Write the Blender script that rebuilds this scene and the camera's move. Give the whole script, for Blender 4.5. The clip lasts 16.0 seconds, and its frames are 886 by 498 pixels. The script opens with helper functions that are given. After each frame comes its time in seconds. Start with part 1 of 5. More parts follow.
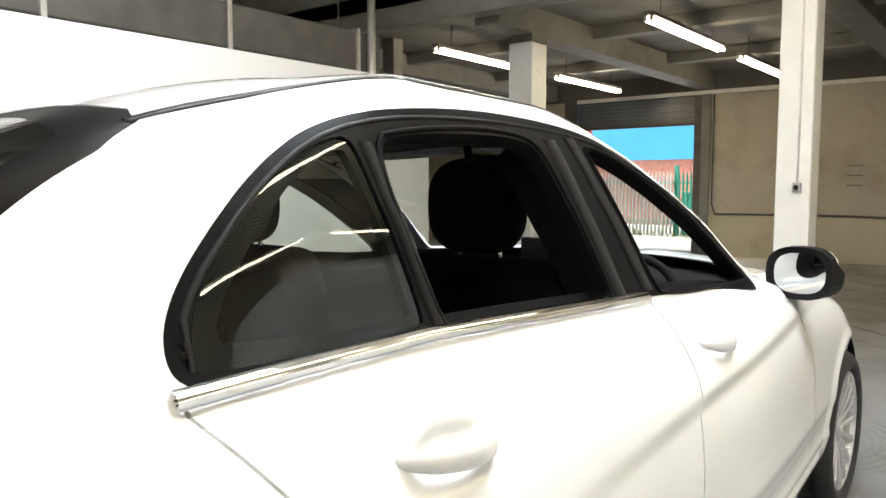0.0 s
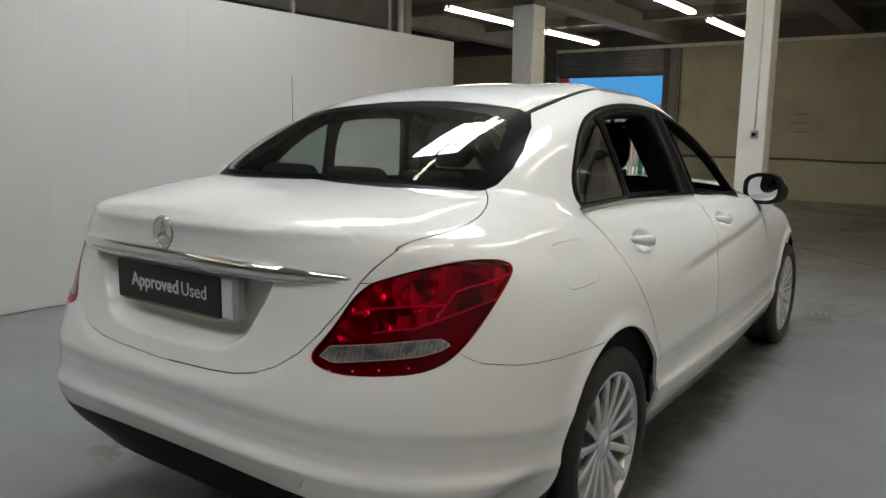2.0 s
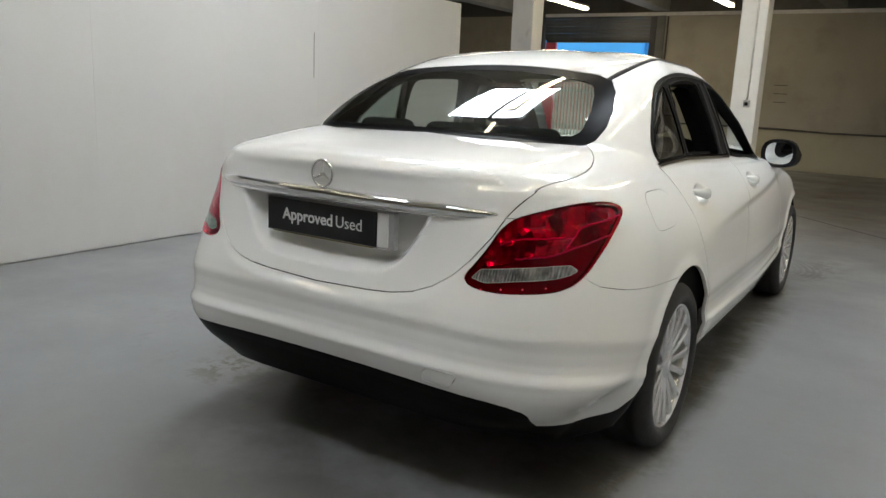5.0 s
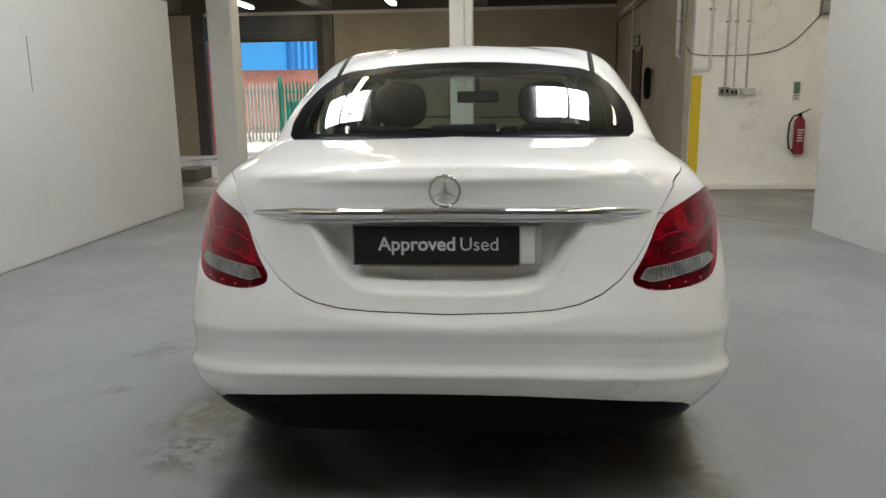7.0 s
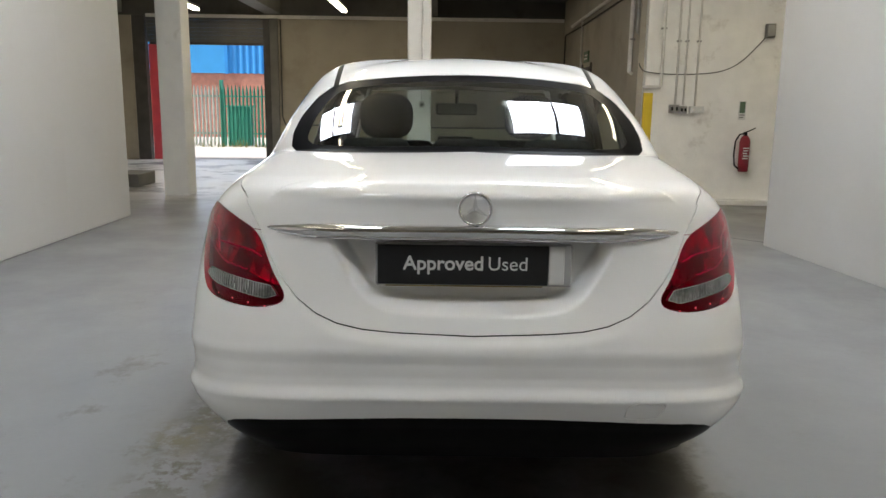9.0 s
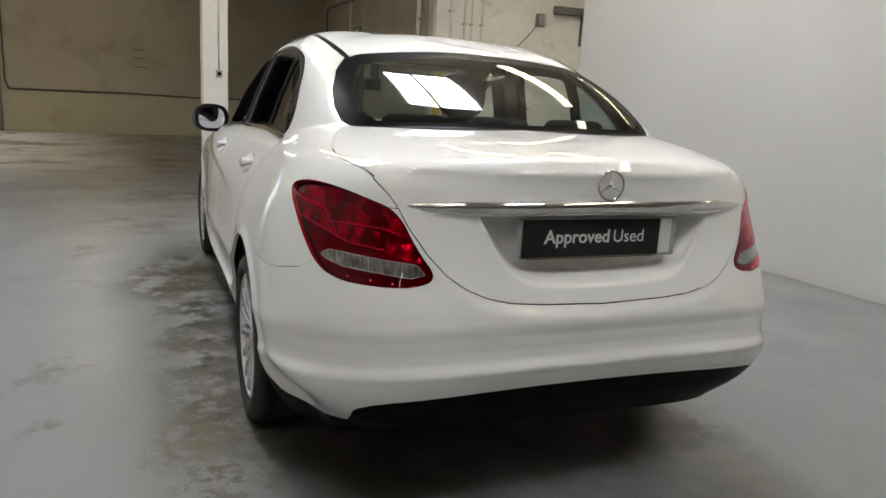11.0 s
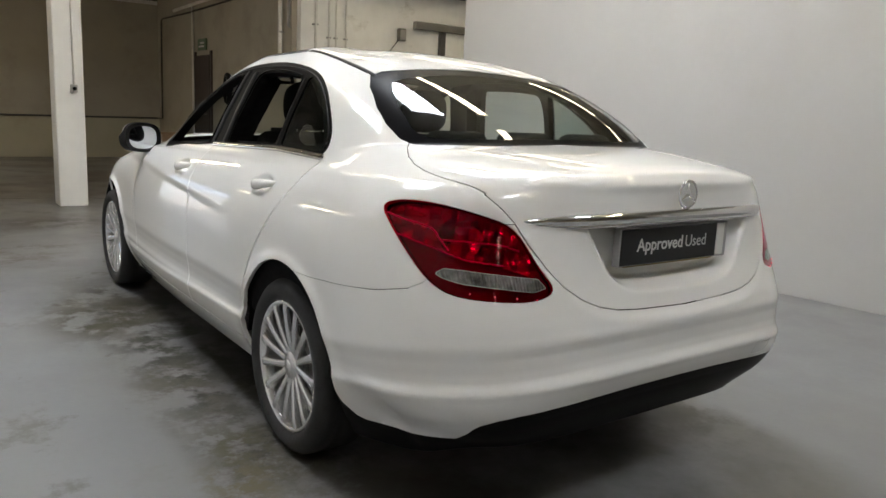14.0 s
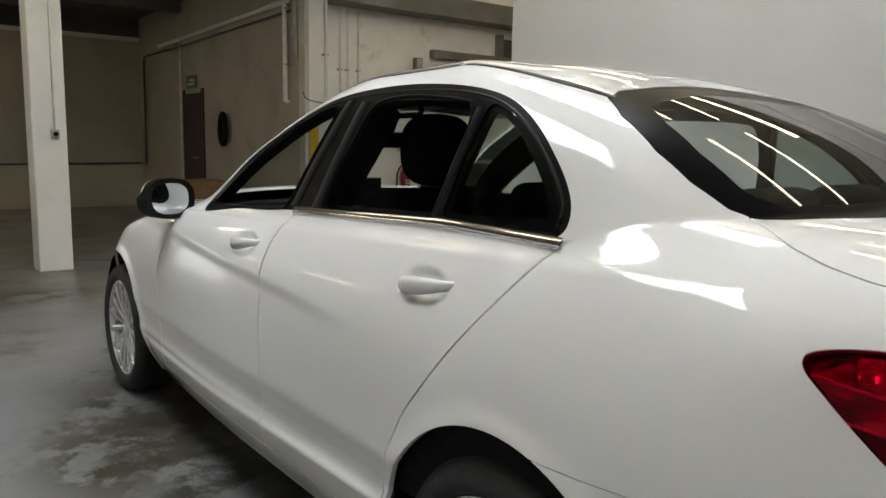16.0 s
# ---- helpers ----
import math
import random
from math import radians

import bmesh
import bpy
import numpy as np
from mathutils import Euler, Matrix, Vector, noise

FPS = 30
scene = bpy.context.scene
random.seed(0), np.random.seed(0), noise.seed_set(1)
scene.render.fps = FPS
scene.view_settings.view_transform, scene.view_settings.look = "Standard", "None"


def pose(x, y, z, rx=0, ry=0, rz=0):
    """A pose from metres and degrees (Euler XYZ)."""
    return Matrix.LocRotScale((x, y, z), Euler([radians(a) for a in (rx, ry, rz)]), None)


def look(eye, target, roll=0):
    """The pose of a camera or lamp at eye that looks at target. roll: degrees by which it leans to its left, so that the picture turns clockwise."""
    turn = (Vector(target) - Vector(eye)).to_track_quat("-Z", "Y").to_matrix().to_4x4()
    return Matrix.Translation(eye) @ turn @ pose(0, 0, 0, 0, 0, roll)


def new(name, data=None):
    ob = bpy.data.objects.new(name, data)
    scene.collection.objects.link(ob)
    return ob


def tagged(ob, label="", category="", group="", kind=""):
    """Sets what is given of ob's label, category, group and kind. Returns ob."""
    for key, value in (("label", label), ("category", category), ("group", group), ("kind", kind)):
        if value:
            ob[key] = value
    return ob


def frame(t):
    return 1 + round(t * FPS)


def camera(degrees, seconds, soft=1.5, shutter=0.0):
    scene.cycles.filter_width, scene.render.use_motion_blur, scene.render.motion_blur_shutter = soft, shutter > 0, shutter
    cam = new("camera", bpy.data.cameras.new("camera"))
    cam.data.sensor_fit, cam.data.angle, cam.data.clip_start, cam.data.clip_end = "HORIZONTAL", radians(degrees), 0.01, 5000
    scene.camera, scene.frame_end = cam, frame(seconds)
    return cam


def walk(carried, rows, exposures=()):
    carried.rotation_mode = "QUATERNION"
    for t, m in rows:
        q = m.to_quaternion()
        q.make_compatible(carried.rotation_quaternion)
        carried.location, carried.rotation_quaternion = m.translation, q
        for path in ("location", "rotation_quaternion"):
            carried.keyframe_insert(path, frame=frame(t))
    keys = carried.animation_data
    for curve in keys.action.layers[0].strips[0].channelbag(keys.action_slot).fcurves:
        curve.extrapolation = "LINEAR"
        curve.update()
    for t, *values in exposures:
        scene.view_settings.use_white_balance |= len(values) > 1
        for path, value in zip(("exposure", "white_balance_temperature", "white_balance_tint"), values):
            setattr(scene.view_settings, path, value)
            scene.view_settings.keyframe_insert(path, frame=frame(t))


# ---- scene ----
cam = camera(61.0, 16.0)
PATH = [
    (0, (1.432, 0.538, 1.296), (0.183, 2.092, 1.136), 0.1),
    (0.5, (1.582, 0.065, 1.312), (0.35, 1.627, 1.105), 0.5),
    (1, (1.628, -0.406, 1.305), (0.438, 1.183, 1.063), 1.2),
    (1.5, (1.691, -0.856, 1.308), (0.531, 0.75, 1.039), 1.4),
    (2, (1.774, -1.221, 1.327), (0.632, 0.391, 1.013), 0.7),
    (2.5, (1.79, -1.538, 1.316), (0.668, 0.081, 0.967), 0.8),
    (3, (1.823, -1.629, 1.331), (0.713, -0.009, 0.952), 0.3),
    (3.5, (1.832, -1.643, 1.327), (0.722, -0.027, 0.933), 0.4),
    (4, (1.823, -1.644, 1.324), (0.716, -0.029, 0.919), 0.5),
    (4.5, (1.802, -1.655, 1.327), (0.7, -0.037, 0.916), 1.3),
    (5, (1.602, -1.805, 1.317), (0.549, -0.155, 0.904), 2.5),
    (5.2, (1.434, -1.885, 1.302), (0.461, -0.184, 0.904), 1.2),
    (7.3, (0.054, -2.059, 1.3), (-0.061, -0.099, 0.92), -1.1),
    (7.5, (0.005, -2.03, 1.312), (-0.103, -0.065, 0.955), -1.5),
    (8, (-0.064, -2.006, 1.318), (-0.122, -0.038, 0.964), 0.9),
    (8.5, (-0.086, -1.999, 1.315), (-0.075, -0.033, 0.945), 0.7),
    (9, (-0.093, -1.999, 1.316), (-0.084, -0.035, 0.939), 0.8),
    (9.2, (-0.095, -1.995, 1.315), (-0.085, -0.031, 0.936), 0.9),
    (11.3, (-1.484, -1.741, 1.279), (-0.624, 0.017, 0.867), 2.8),
    (11.5, (-1.62, -1.664, 1.262), (-0.689, 0.07, 0.907), 1.8),
    (12, (-1.888, -1.546, 1.271), (-0.784, 0.082, 0.91), 0.4),
    (12.5, (-1.942, -1.505, 1.271), (-0.805, 0.103, 0.927), 1.5),
    (13, (-1.961, -1.494, 1.273), (-0.811, 0.106, 0.927), 2.3),
    (13.5, (-1.971, -1.484, 1.271), (-0.813, 0.107, 0.916), 2.9),
    (14, (-1.982, -1.459, 1.267), (-0.821, 0.129, 0.904), 2.7),
    (14.5, (-1.985, -1.366, 1.255), (-0.816, 0.213, 0.882), 3.2),
    (15, (-1.941, -1.015, 1.254), (-0.777, 0.572, 0.903), 3.1),
    (15.5, (-1.921, -0.546, 1.236), (-0.741, 1.04, 0.931), 3.3),
    (16, (-1.848, -0.068, 1.272), (-0.630, 1.494, 0.998), 1.0),
]
EXPOSURES = [(0.0, 1.42, 6330, 12.5), (0.3, 0.98, 6250, 12.5), (0.6, 0.24, 6220, 12.5), (1.0, 0.13, 6220, 12.5), (1.5, 0.12, 6220, 12.0), (2.2, 0.26, 6200, 11.5), (3.5, 0.55, 6200, 11.5), (5.0, 0.57, 6230, 11.5), (7.5, 0.56, 6240, 12.5), (9.2, 0.55, 6270, 13.0), (11.5, 0.53, 6380, 14.0), (14.5, 0.5, 6400, 13.5), (15.4, 0.42, 6400, 13.5), (16.0, 0.12, 6420, 12.5)]
walk(cam, [(t, look(eye, target, roll)) for t, eye, target, roll in PATH], EXPOSURES)

# ---- light ----
world = bpy.data.worlds.new("sky")
scene.world = world
world.use_nodes = True
wn = world.node_tree
sky = wn.nodes.new("ShaderNodeTexSky")
sky.sky_type = "NISHITA"
sky.sun_disc = False
sky.sun_elevation = radians(48)
sky.sun_rotation = radians(261)
sky.dust_density, sky.ozone_density = 4.0, 0.3
wn.links.new(sky.outputs[0], wn.nodes["Background"].inputs[0])
wn.nodes["Background"].inputs[1].default_value = 0.15
sun = new("sun", bpy.data.lights.new("sun", "SUN"))
sun.data.energy, sun.data.angle, sun.data.color = 5.0, radians(0.5), (1.0, 0.95, 0.88)
sun.matrix_world = look((-18, 19, 14), (-6, 21, 0))

# the sky's light through the open shutter door
day = new("doorway_daylight", bpy.data.lights.new("doorway_daylight", "AREA"))
day.data.shape, day.data.size, day.data.size_y = "RECTANGLE", 2.4, 2.3
day.data.energy, day.data.color = 18, (0.96, 0.98, 1.0)
day.matrix_world = look((-5.3, 15.15, 1.35), (-5.1, 10.0, -0.4))

# lamp rows and skylights of the car bay: x, and x0, x1, y0, y1; the last row and the last two skylights are added fill
BAY_AND_FILL_LAMPS = (-4.0, -1.4, 2.3, 4.7, 6.8)
SKYLIGHTS_AND_FILL = [(-2.15, -1.2, 1.9, 3.6), (0.5, 1.45, 1.9, 3.6), (-2.15, -1.2, -2.5, -1.8), (0.5, 1.45, -2.5, -1.8)]

# ---- materials ----
def mat(name, color, rough=0.5, metal=0.0, var=0.0, scale=8.0, bump=0.0, bscale=60.0, coat=0.0, stain=None, stain_scale=1.2, stain_lo=0.55, stain_hi=0.7, spec=0.5, emit=None, strength=0.0):
    """A principled surface with grain, two scales of variation and, if asked, stains."""
    m = bpy.data.materials.new(name)
    m.use_nodes = True
    nt = m.node_tree
    b = nt.nodes["Principled BSDF"]
    b.inputs["Base Color"].default_value = (*color, 1)
    b.inputs["Roughness"].default_value = rough
    b.inputs["Metallic"].default_value = metal
    b.inputs["Coat Weight"].default_value = coat
    b.inputs["Coat Roughness"].default_value = 0.02
    b.inputs["Specular IOR Level"].default_value = spec
    if emit:
        b.inputs["Emission Color"].default_value = (*emit, 1)
        b.inputs["Emission Strength"].default_value = strength
    tc = nt.nodes.new("ShaderNodeTexCoord")
    out = None
    if var > 0:
        n1 = nt.nodes.new("ShaderNodeTexNoise")
        n1.inputs["Scale"].default_value, n1.inputs["Detail"].default_value = scale, 6
        nt.links.new(tc.outputs["Object"], n1.inputs["Vector"])
        mr = nt.nodes.new("ShaderNodeMapRange")
        mr.inputs["To Min"].default_value, mr.inputs["To Max"].default_value = 1 - var, 1 + var
        mr.inputs["From Min"].default_value, mr.inputs["From Max"].default_value = 0.25, 0.75
        nt.links.new(n1.outputs["Fac"], mr.inputs["Value"])
        mx = nt.nodes.new("ShaderNodeVectorMath")
        mx.operation = "SCALE"
        mx.inputs[0].default_value = color
        nt.links.new(mr.outputs[0], mx.inputs["Scale"])
        out = mx.outputs[0]
    if stain:
        n2 = nt.nodes.new("ShaderNodeTexNoise")
        n2.inputs["Scale"].default_value, n2.inputs["Detail"].default_value, n2.inputs["Roughness"].default_value = stain_scale, 8, 0.65
        nt.links.new(tc.outputs["Object"], n2.inputs["Vector"])
        m2 = nt.nodes.new("ShaderNodeMapRange")
        m2.inputs["From Min"].default_value, m2.inputs["From Max"].default_value = stain_lo, stain_hi
        nt.links.new(n2.outputs["Fac"], m2.inputs["Value"])
        mc = nt.nodes.new("ShaderNodeMix")
        mc.data_type = "RGBA"
        nt.links.new(m2.outputs[0], mc.inputs[0])
        if out:
            nt.links.new(out, mc.inputs[6])
        else:
            mc.inputs[6].default_value = (*color, 1)
        mc.inputs[7].default_value = (*stain, 1)
        out = mc.outputs[2]
    if out:
        nt.links.new(out, b.inputs["Base Color"])
    if bump > 0:
        n3 = nt.nodes.new("ShaderNodeTexNoise")
        n3.inputs["Scale"].default_value, n3.inputs["Detail"].default_value = bscale, 5
        nt.links.new(tc.outputs["Object"], n3.inputs["Vector"])
        bp = nt.nodes.new("ShaderNodeBump")
        bp.inputs["Strength"].default_value, bp.inputs["Distance"].default_value = bump, 0.01
        nt.links.new(n3.outputs["Fac"], bp.inputs["Height"])
        nt.links.new(bp.outputs[0], b.inputs["Normal"])
    return m


def glass(name, tint, least=0.06):
    """Thin tinted glass: see-through with a clear reflection by Fresnel."""
    m = bpy.data.materials.new(name)
    m.use_nodes = True
    nt = m.node_tree
    nt.nodes.remove(nt.nodes["Principled BSDF"])
    tr = nt.nodes.new("ShaderNodeBsdfTransparent")
    tr.inputs[0].default_value = (*tint, 1)
    gl = nt.nodes.new("ShaderNodeBsdfGlossy")
    gl.inputs["Roughness"].default_value = 0.0
    lw = nt.nodes.new("ShaderNodeLayerWeight")
    lw.inputs["Blend"].default_value = 0.5
    pw = nt.nodes.new("ShaderNodeMath")
    pw.operation = "POWER"
    pw.inputs[1].default_value = 4.0
    nt.links.new(lw.outputs["Facing"], pw.inputs[0])
    fr = nt.nodes.new("ShaderNodeMapRange")
    fr.inputs["To Min"].default_value, fr.inputs["To Max"].default_value = least, 0.95
    nt.links.new(pw.outputs[0], fr.inputs[0])
    mx = nt.nodes.new("ShaderNodeMixShader")
    nt.links.new(fr.outputs[0], mx.inputs[0])
    nt.links.new(tr.outputs[0], mx.inputs[1])
    nt.links.new(gl.outputs[0], mx.inputs[2])
    nt.links.new(mx.outputs[0], nt.nodes["Material Output"].inputs[0])
    return m


def floor_material():
    """Grey floor paint, worn and brown away from the bay, with dirt and oil where cars stand and roll, plus the car's
    shade and the door's daylight put into the colour.
    """
    m = mat("grey_painted_concrete", (0.201, 0.205, 0.211), 0.40, var=0.05, scale=1.1, bump=0.06, bscale=22)
    nt = m.node_tree
    b = nt.nodes["Principled BSDF"]
    link = nt.links.new
    base = b.inputs["Base Color"].links[0].from_socket
    tc = nt.nodes.new("ShaderNodeTexCoord")
    sep = nt.nodes.new("ShaderNodeSeparateXYZ")
    link(tc.outputs["Object"], sep.inputs[0])

    def noise_of(scale, detail, lo, hi, rough=0.6, sx=1.0, sy=1.0):
        mp = nt.nodes.new("ShaderNodeMapping")
        mp.inputs["Scale"].default_value = (sx, sy, 1)
        link(tc.outputs["Object"], mp.inputs[0])
        n = nt.nodes.new("ShaderNodeTexNoise")
        n.inputs["Scale"].default_value, n.inputs["Detail"].default_value, n.inputs["Roughness"].default_value = scale, detail, rough
        link(mp.outputs[0], n.inputs["Vector"])
        r = nt.nodes.new("ShaderNodeMapRange")
        r.inputs["From Min"].default_value, r.inputs["From Max"].default_value = lo, hi
        link(n.outputs["Fac"], r.inputs[0])
        return r.outputs[0]

    def band(socket, a, b0, c, d):
        """1 between b0 and c, falling to 0 at a and d."""
        r1 = nt.nodes.new("ShaderNodeMapRange")
        r1.inputs["From Min"].default_value, r1.inputs["From Max"].default_value = a, b0
        r2 = nt.nodes.new("ShaderNodeMapRange")
        r2.inputs["From Min"].default_value, r2.inputs["From Max"].default_value = d, c
        link(socket, r1.inputs[0])
        link(socket, r2.inputs[0])
        return times(r1.outputs[0], r2.outputs[0])

    def times(p, q):
        k = nt.nodes.new("ShaderNodeMath")
        k.operation = "MULTIPLY"
        for i, o in enumerate((p, q)):
            if isinstance(o, float):
                k.inputs[i].default_value = o
            else:
                link(o, k.inputs[i])
        return k.outputs[0]

    def over(under, colour, mask):
        k = nt.nodes.new("ShaderNodeMix")
        k.data_type = "RGBA"
        link(mask, k.inputs[0])
        link(under, k.inputs[6])
        k.inputs[7].default_value = (*colour, 1)
        return k.outputs[2]

    x, y = sep.outputs["X"], sep.outputs["Y"]
    out = over(base, (0.15, 0.13, 0.11), times(band(y, 5.2, 9.0, 30, 31), noise_of(0.7, 6, 0.30, 0.62)))
    out = over(out, (0.085, 0.075, 0.062), times(band(y, 5.5, 8.5, 30, 31), noise_of(1.3, 8, 0.52, 0.68)))
    flank = times(band(x, -2.3, -1.2, -0.75, -0.35), band(y, 0.2, 0.7, 9.0, 11.0))
    out = over(out, (0.085, 0.078, 0.06), times(flank, noise_of(2.6, 10, 0.57, 0.65, 0.68, 1.0, 0.8)))
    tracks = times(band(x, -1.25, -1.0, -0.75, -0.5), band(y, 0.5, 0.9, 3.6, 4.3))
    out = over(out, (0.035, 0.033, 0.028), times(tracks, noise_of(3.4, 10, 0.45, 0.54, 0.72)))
    # wet tracks along the right sill, with its contact shade in the same colour
    tracks_and_shade = times(band(x, 0.5, 0.70, 0.86, 1.00), band(y, 0.0, 0.4, 3.8, 4.4))
    out = over(out, (0.085, 0.082, 0.074), times(tracks_and_shade, noise_of(3.0, 10, 0.46, 0.56, 0.72)))
    # mottled oil and the shade beneath the car, painted over its footprint
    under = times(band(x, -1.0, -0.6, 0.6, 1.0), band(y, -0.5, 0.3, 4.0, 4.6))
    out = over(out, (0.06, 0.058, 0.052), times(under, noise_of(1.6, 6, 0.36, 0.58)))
    out = over(out, (0.16, 0.155, 0.14), noise_of(0.8, 9, 0.60, 0.74, 0.7))

    def blob(cx, cy, rx, ry, colour, under, scale=3.5, lo=0.43, hi=0.51):
        """A patch of spilt dirt with a ragged edge."""
        mask = times(band(x, cx - rx, cx - 0.3 * rx, cx + 0.3 * rx, cx + rx), band(y, cy - ry, cy - 0.3 * ry, cy + 0.3 * ry, cy + ry))
        return over(under, colour, times(mask, noise_of(scale, 9, lo, hi, 0.7)))

    out = blob(-1.02, 1.02, 0.20, 0.42, (0.075, 0.068, 0.040), out, 9.0, 0.46, 0.54)
    out = blob(-1.12, 0.80, 0.16, 0.24, (0.13, 0.115, 0.07), out, 11.0, 0.45, 0.55)
    out = blob(-1.00, 0.50, 0.24, 0.26, (0.10, 0.09, 0.066), out, 10.0, 0.47, 0.55)
    out = blob(-0.80, 0.60, 0.16, 0.22, (0.07, 0.066, 0.06), out, 6.0)
    out = blob(0.72, 0.55, 0.16, 0.28, (0.06, 0.058, 0.052), out, 5.0)
    out = blob(-1.08, 3.05, 0.42, 0.60, (0.06, 0.052, 0.036), out, 3.0)
    out = blob(-1.02, 1.75, 0.26, 0.60, (0.09, 0.082, 0.066), out, 3.5, 0.46, 0.56)
    out = blob(-1.30, 5.10, 0.50, 0.60, (0.11, 0.10, 0.08), out, 3.0, 0.46, 0.58)
    out = blob(-0.75, 6.70, 0.60, 0.50, (0.06, 0.054, 0.044), out, 2.5)
    out = blob(0.98, 5.00, 0.24, 0.70, (0.11, 0.108, 0.10), out, 5.0, 0.46, 0.56)
    # curved rubber marks where the front wheel turned
    away = nt.nodes.new("ShaderNodeVectorMath")
    away.operation = "DISTANCE"
    link(tc.outputs["Object"], away.inputs[0])
    away.inputs[1].default_value = (0.30, 4.78, 0.0)
    arcs = times(band(away.outputs["Value"], 0.44, 0.62, 0.68, 0.76), band(x, 0.60, 0.80, 3, 4))
    rings = nt.nodes.new("ShaderNodeMath")
    rings.operation = "SINE"
    link(times(away.outputs["Value"], 130.0), rings.inputs[0])
    strip = nt.nodes.new("ShaderNodeMapRange")
    strip.inputs["From Min"].default_value, strip.inputs["From Max"].default_value = -0.6, 0.5
    strip.inputs["To Max"].default_value = 0.7
    link(rings.outputs[0], strip.inputs[0])
    out = over(out, (0.10, 0.097, 0.09), times(times(arcs, strip.outputs[0]), noise_of(3.0, 8, 0.35, 0.55)))
    # pale concrete by the shutter door, whitened in colour to carry its daylight
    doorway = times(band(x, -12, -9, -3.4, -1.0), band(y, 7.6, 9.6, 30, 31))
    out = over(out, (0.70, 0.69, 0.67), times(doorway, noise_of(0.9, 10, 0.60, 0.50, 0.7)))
    out = over(out, (0.09, 0.085, 0.075), times(doorway, noise_of(1.1, 10, 0.625, 0.66, 0.72, 0.35, 1.6)))
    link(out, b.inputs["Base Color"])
    gloss = nt.nodes.new("ShaderNodeMapRange")
    link(noise_of(1.2, 6, 0.3, 0.7), gloss.inputs[0])
    gloss.inputs["To Min"].default_value, gloss.inputs["To Max"].default_value = 0.28, 0.5
    link(gloss.outputs[0], b.inputs["Roughness"])
    return m


def ribbed_lens():
    """Clear lamp plastic over a grey reflector, with fine upright ribs."""
    m = mat("clear_lamp_lens", (0.19, 0.175, 0.175), 0.15, coat=1.0, var=0.75, scale=24, metal=0.4)
    nt = m.node_tree
    b = nt.nodes["Principled BSDF"]
    tc = nt.nodes.new("ShaderNodeTexCoord")
    w = nt.nodes.new("ShaderNodeTexWave")
    w.inputs["Scale"].default_value, w.inputs["Distortion"].default_value = 38.0, 0.4
    nt.links.new(tc.outputs["Object"], w.inputs["Vector"])
    bp = nt.nodes.new("ShaderNodeBump")
    bp.inputs["Strength"].default_value, bp.inputs["Distance"].default_value = 0.9, 0.004
    nt.links.new(w.outputs["Fac"], bp.inputs["Height"])
    nt.links.new(bp.outputs[0], b.inputs["Normal"])
    return m


def faceted_reflector():
    """Bright moulded plastic inside a lamp: ribs and small facets, some of them dark."""
    m = mat("lamp_reflector", (0.62, 0.50, 0.50), 0.18, metal=0.75, var=0.6, scale=18)
    nt = m.node_tree
    b = nt.nodes["Principled BSDF"]
    base = b.inputs["Base Color"].links[0].from_socket
    tc = nt.nodes.new("ShaderNodeTexCoord")
    cells = nt.nodes.new("ShaderNodeTexVoronoi")
    cells.inputs["Scale"].default_value = 1.0
    tall = nt.nodes.new("ShaderNodeMapping")
    tall.inputs["Scale"].default_value = (34, 34, 13)
    nt.links.new(tc.outputs["Object"], tall.inputs[0])
    nt.links.new(tall.outputs[0], cells.inputs["Vector"])
    ribs = nt.nodes.new("ShaderNodeTexWave")
    ribs.bands_direction = "Z"
    ribs.inputs["Scale"].default_value, ribs.inputs["Distortion"].default_value, ribs.inputs["Detail Scale"].default_value = 9.0, 3.5, 0.6
    nt.links.new(tc.outputs["Object"], ribs.inputs["Vector"])
    bp = nt.nodes.new("ShaderNodeBump")
    bp.inputs["Strength"].default_value, bp.inputs["Distance"].default_value = 1.0, 0.012
    nt.links.new(cells.outputs["Distance"], bp.inputs["Height"])
    bq = nt.nodes.new("ShaderNodeBump")
    bq.inputs["Strength"].default_value, bq.inputs["Distance"].default_value = 0.35, 0.006
    nt.links.new(ribs.outputs["Fac"], bq.inputs["Height"])
    nt.links.new(bp.outputs[0], bq.inputs["Normal"])
    nt.links.new(bq.outputs[0], b.inputs["Normal"])
    dark = nt.nodes.new("ShaderNodeMapRange")
    dark.inputs["From Min"].default_value, dark.inputs["From Max"].default_value = 0.1, 0.9
    dark.inputs["To Min"].default_value, dark.inputs["To Max"].default_value = 0.12, 1.0
    shade = nt.nodes.new("ShaderNodeSeparateColor")
    nt.links.new(cells.outputs["Color"], shade.inputs[0])
    nt.links.new(shade.outputs[0], dark.inputs[0])
    mx = nt.nodes.new("ShaderNodeVectorMath")
    mx.operation = "SCALE"
    nt.links.new(base, mx.inputs[0])
    nt.links.new(dark.outputs[0], mx.inputs["Scale"])
    nt.links.new(mx.outputs[0], b.inputs["Base Color"])
    return m


PAINT = mat("white_car_paint", (0.84, 0.84, 0.83), 0.4, coat=1.0, var=0.01, scale=3, spec=0.06)
BLACK = mat("black_plastic", (0.010, 0.010, 0.0105), 0.36, var=0.25, scale=14, spec=0.03)
SATIN = mat("satin_grey_trim", (0.020, 0.020, 0.021), 0.5, var=0.15, scale=10, spec=0.12)
FRIT = mat("black_printed_glass", (0.007, 0.007, 0.008), 0.3, var=0.15, scale=12, spec=0.02)
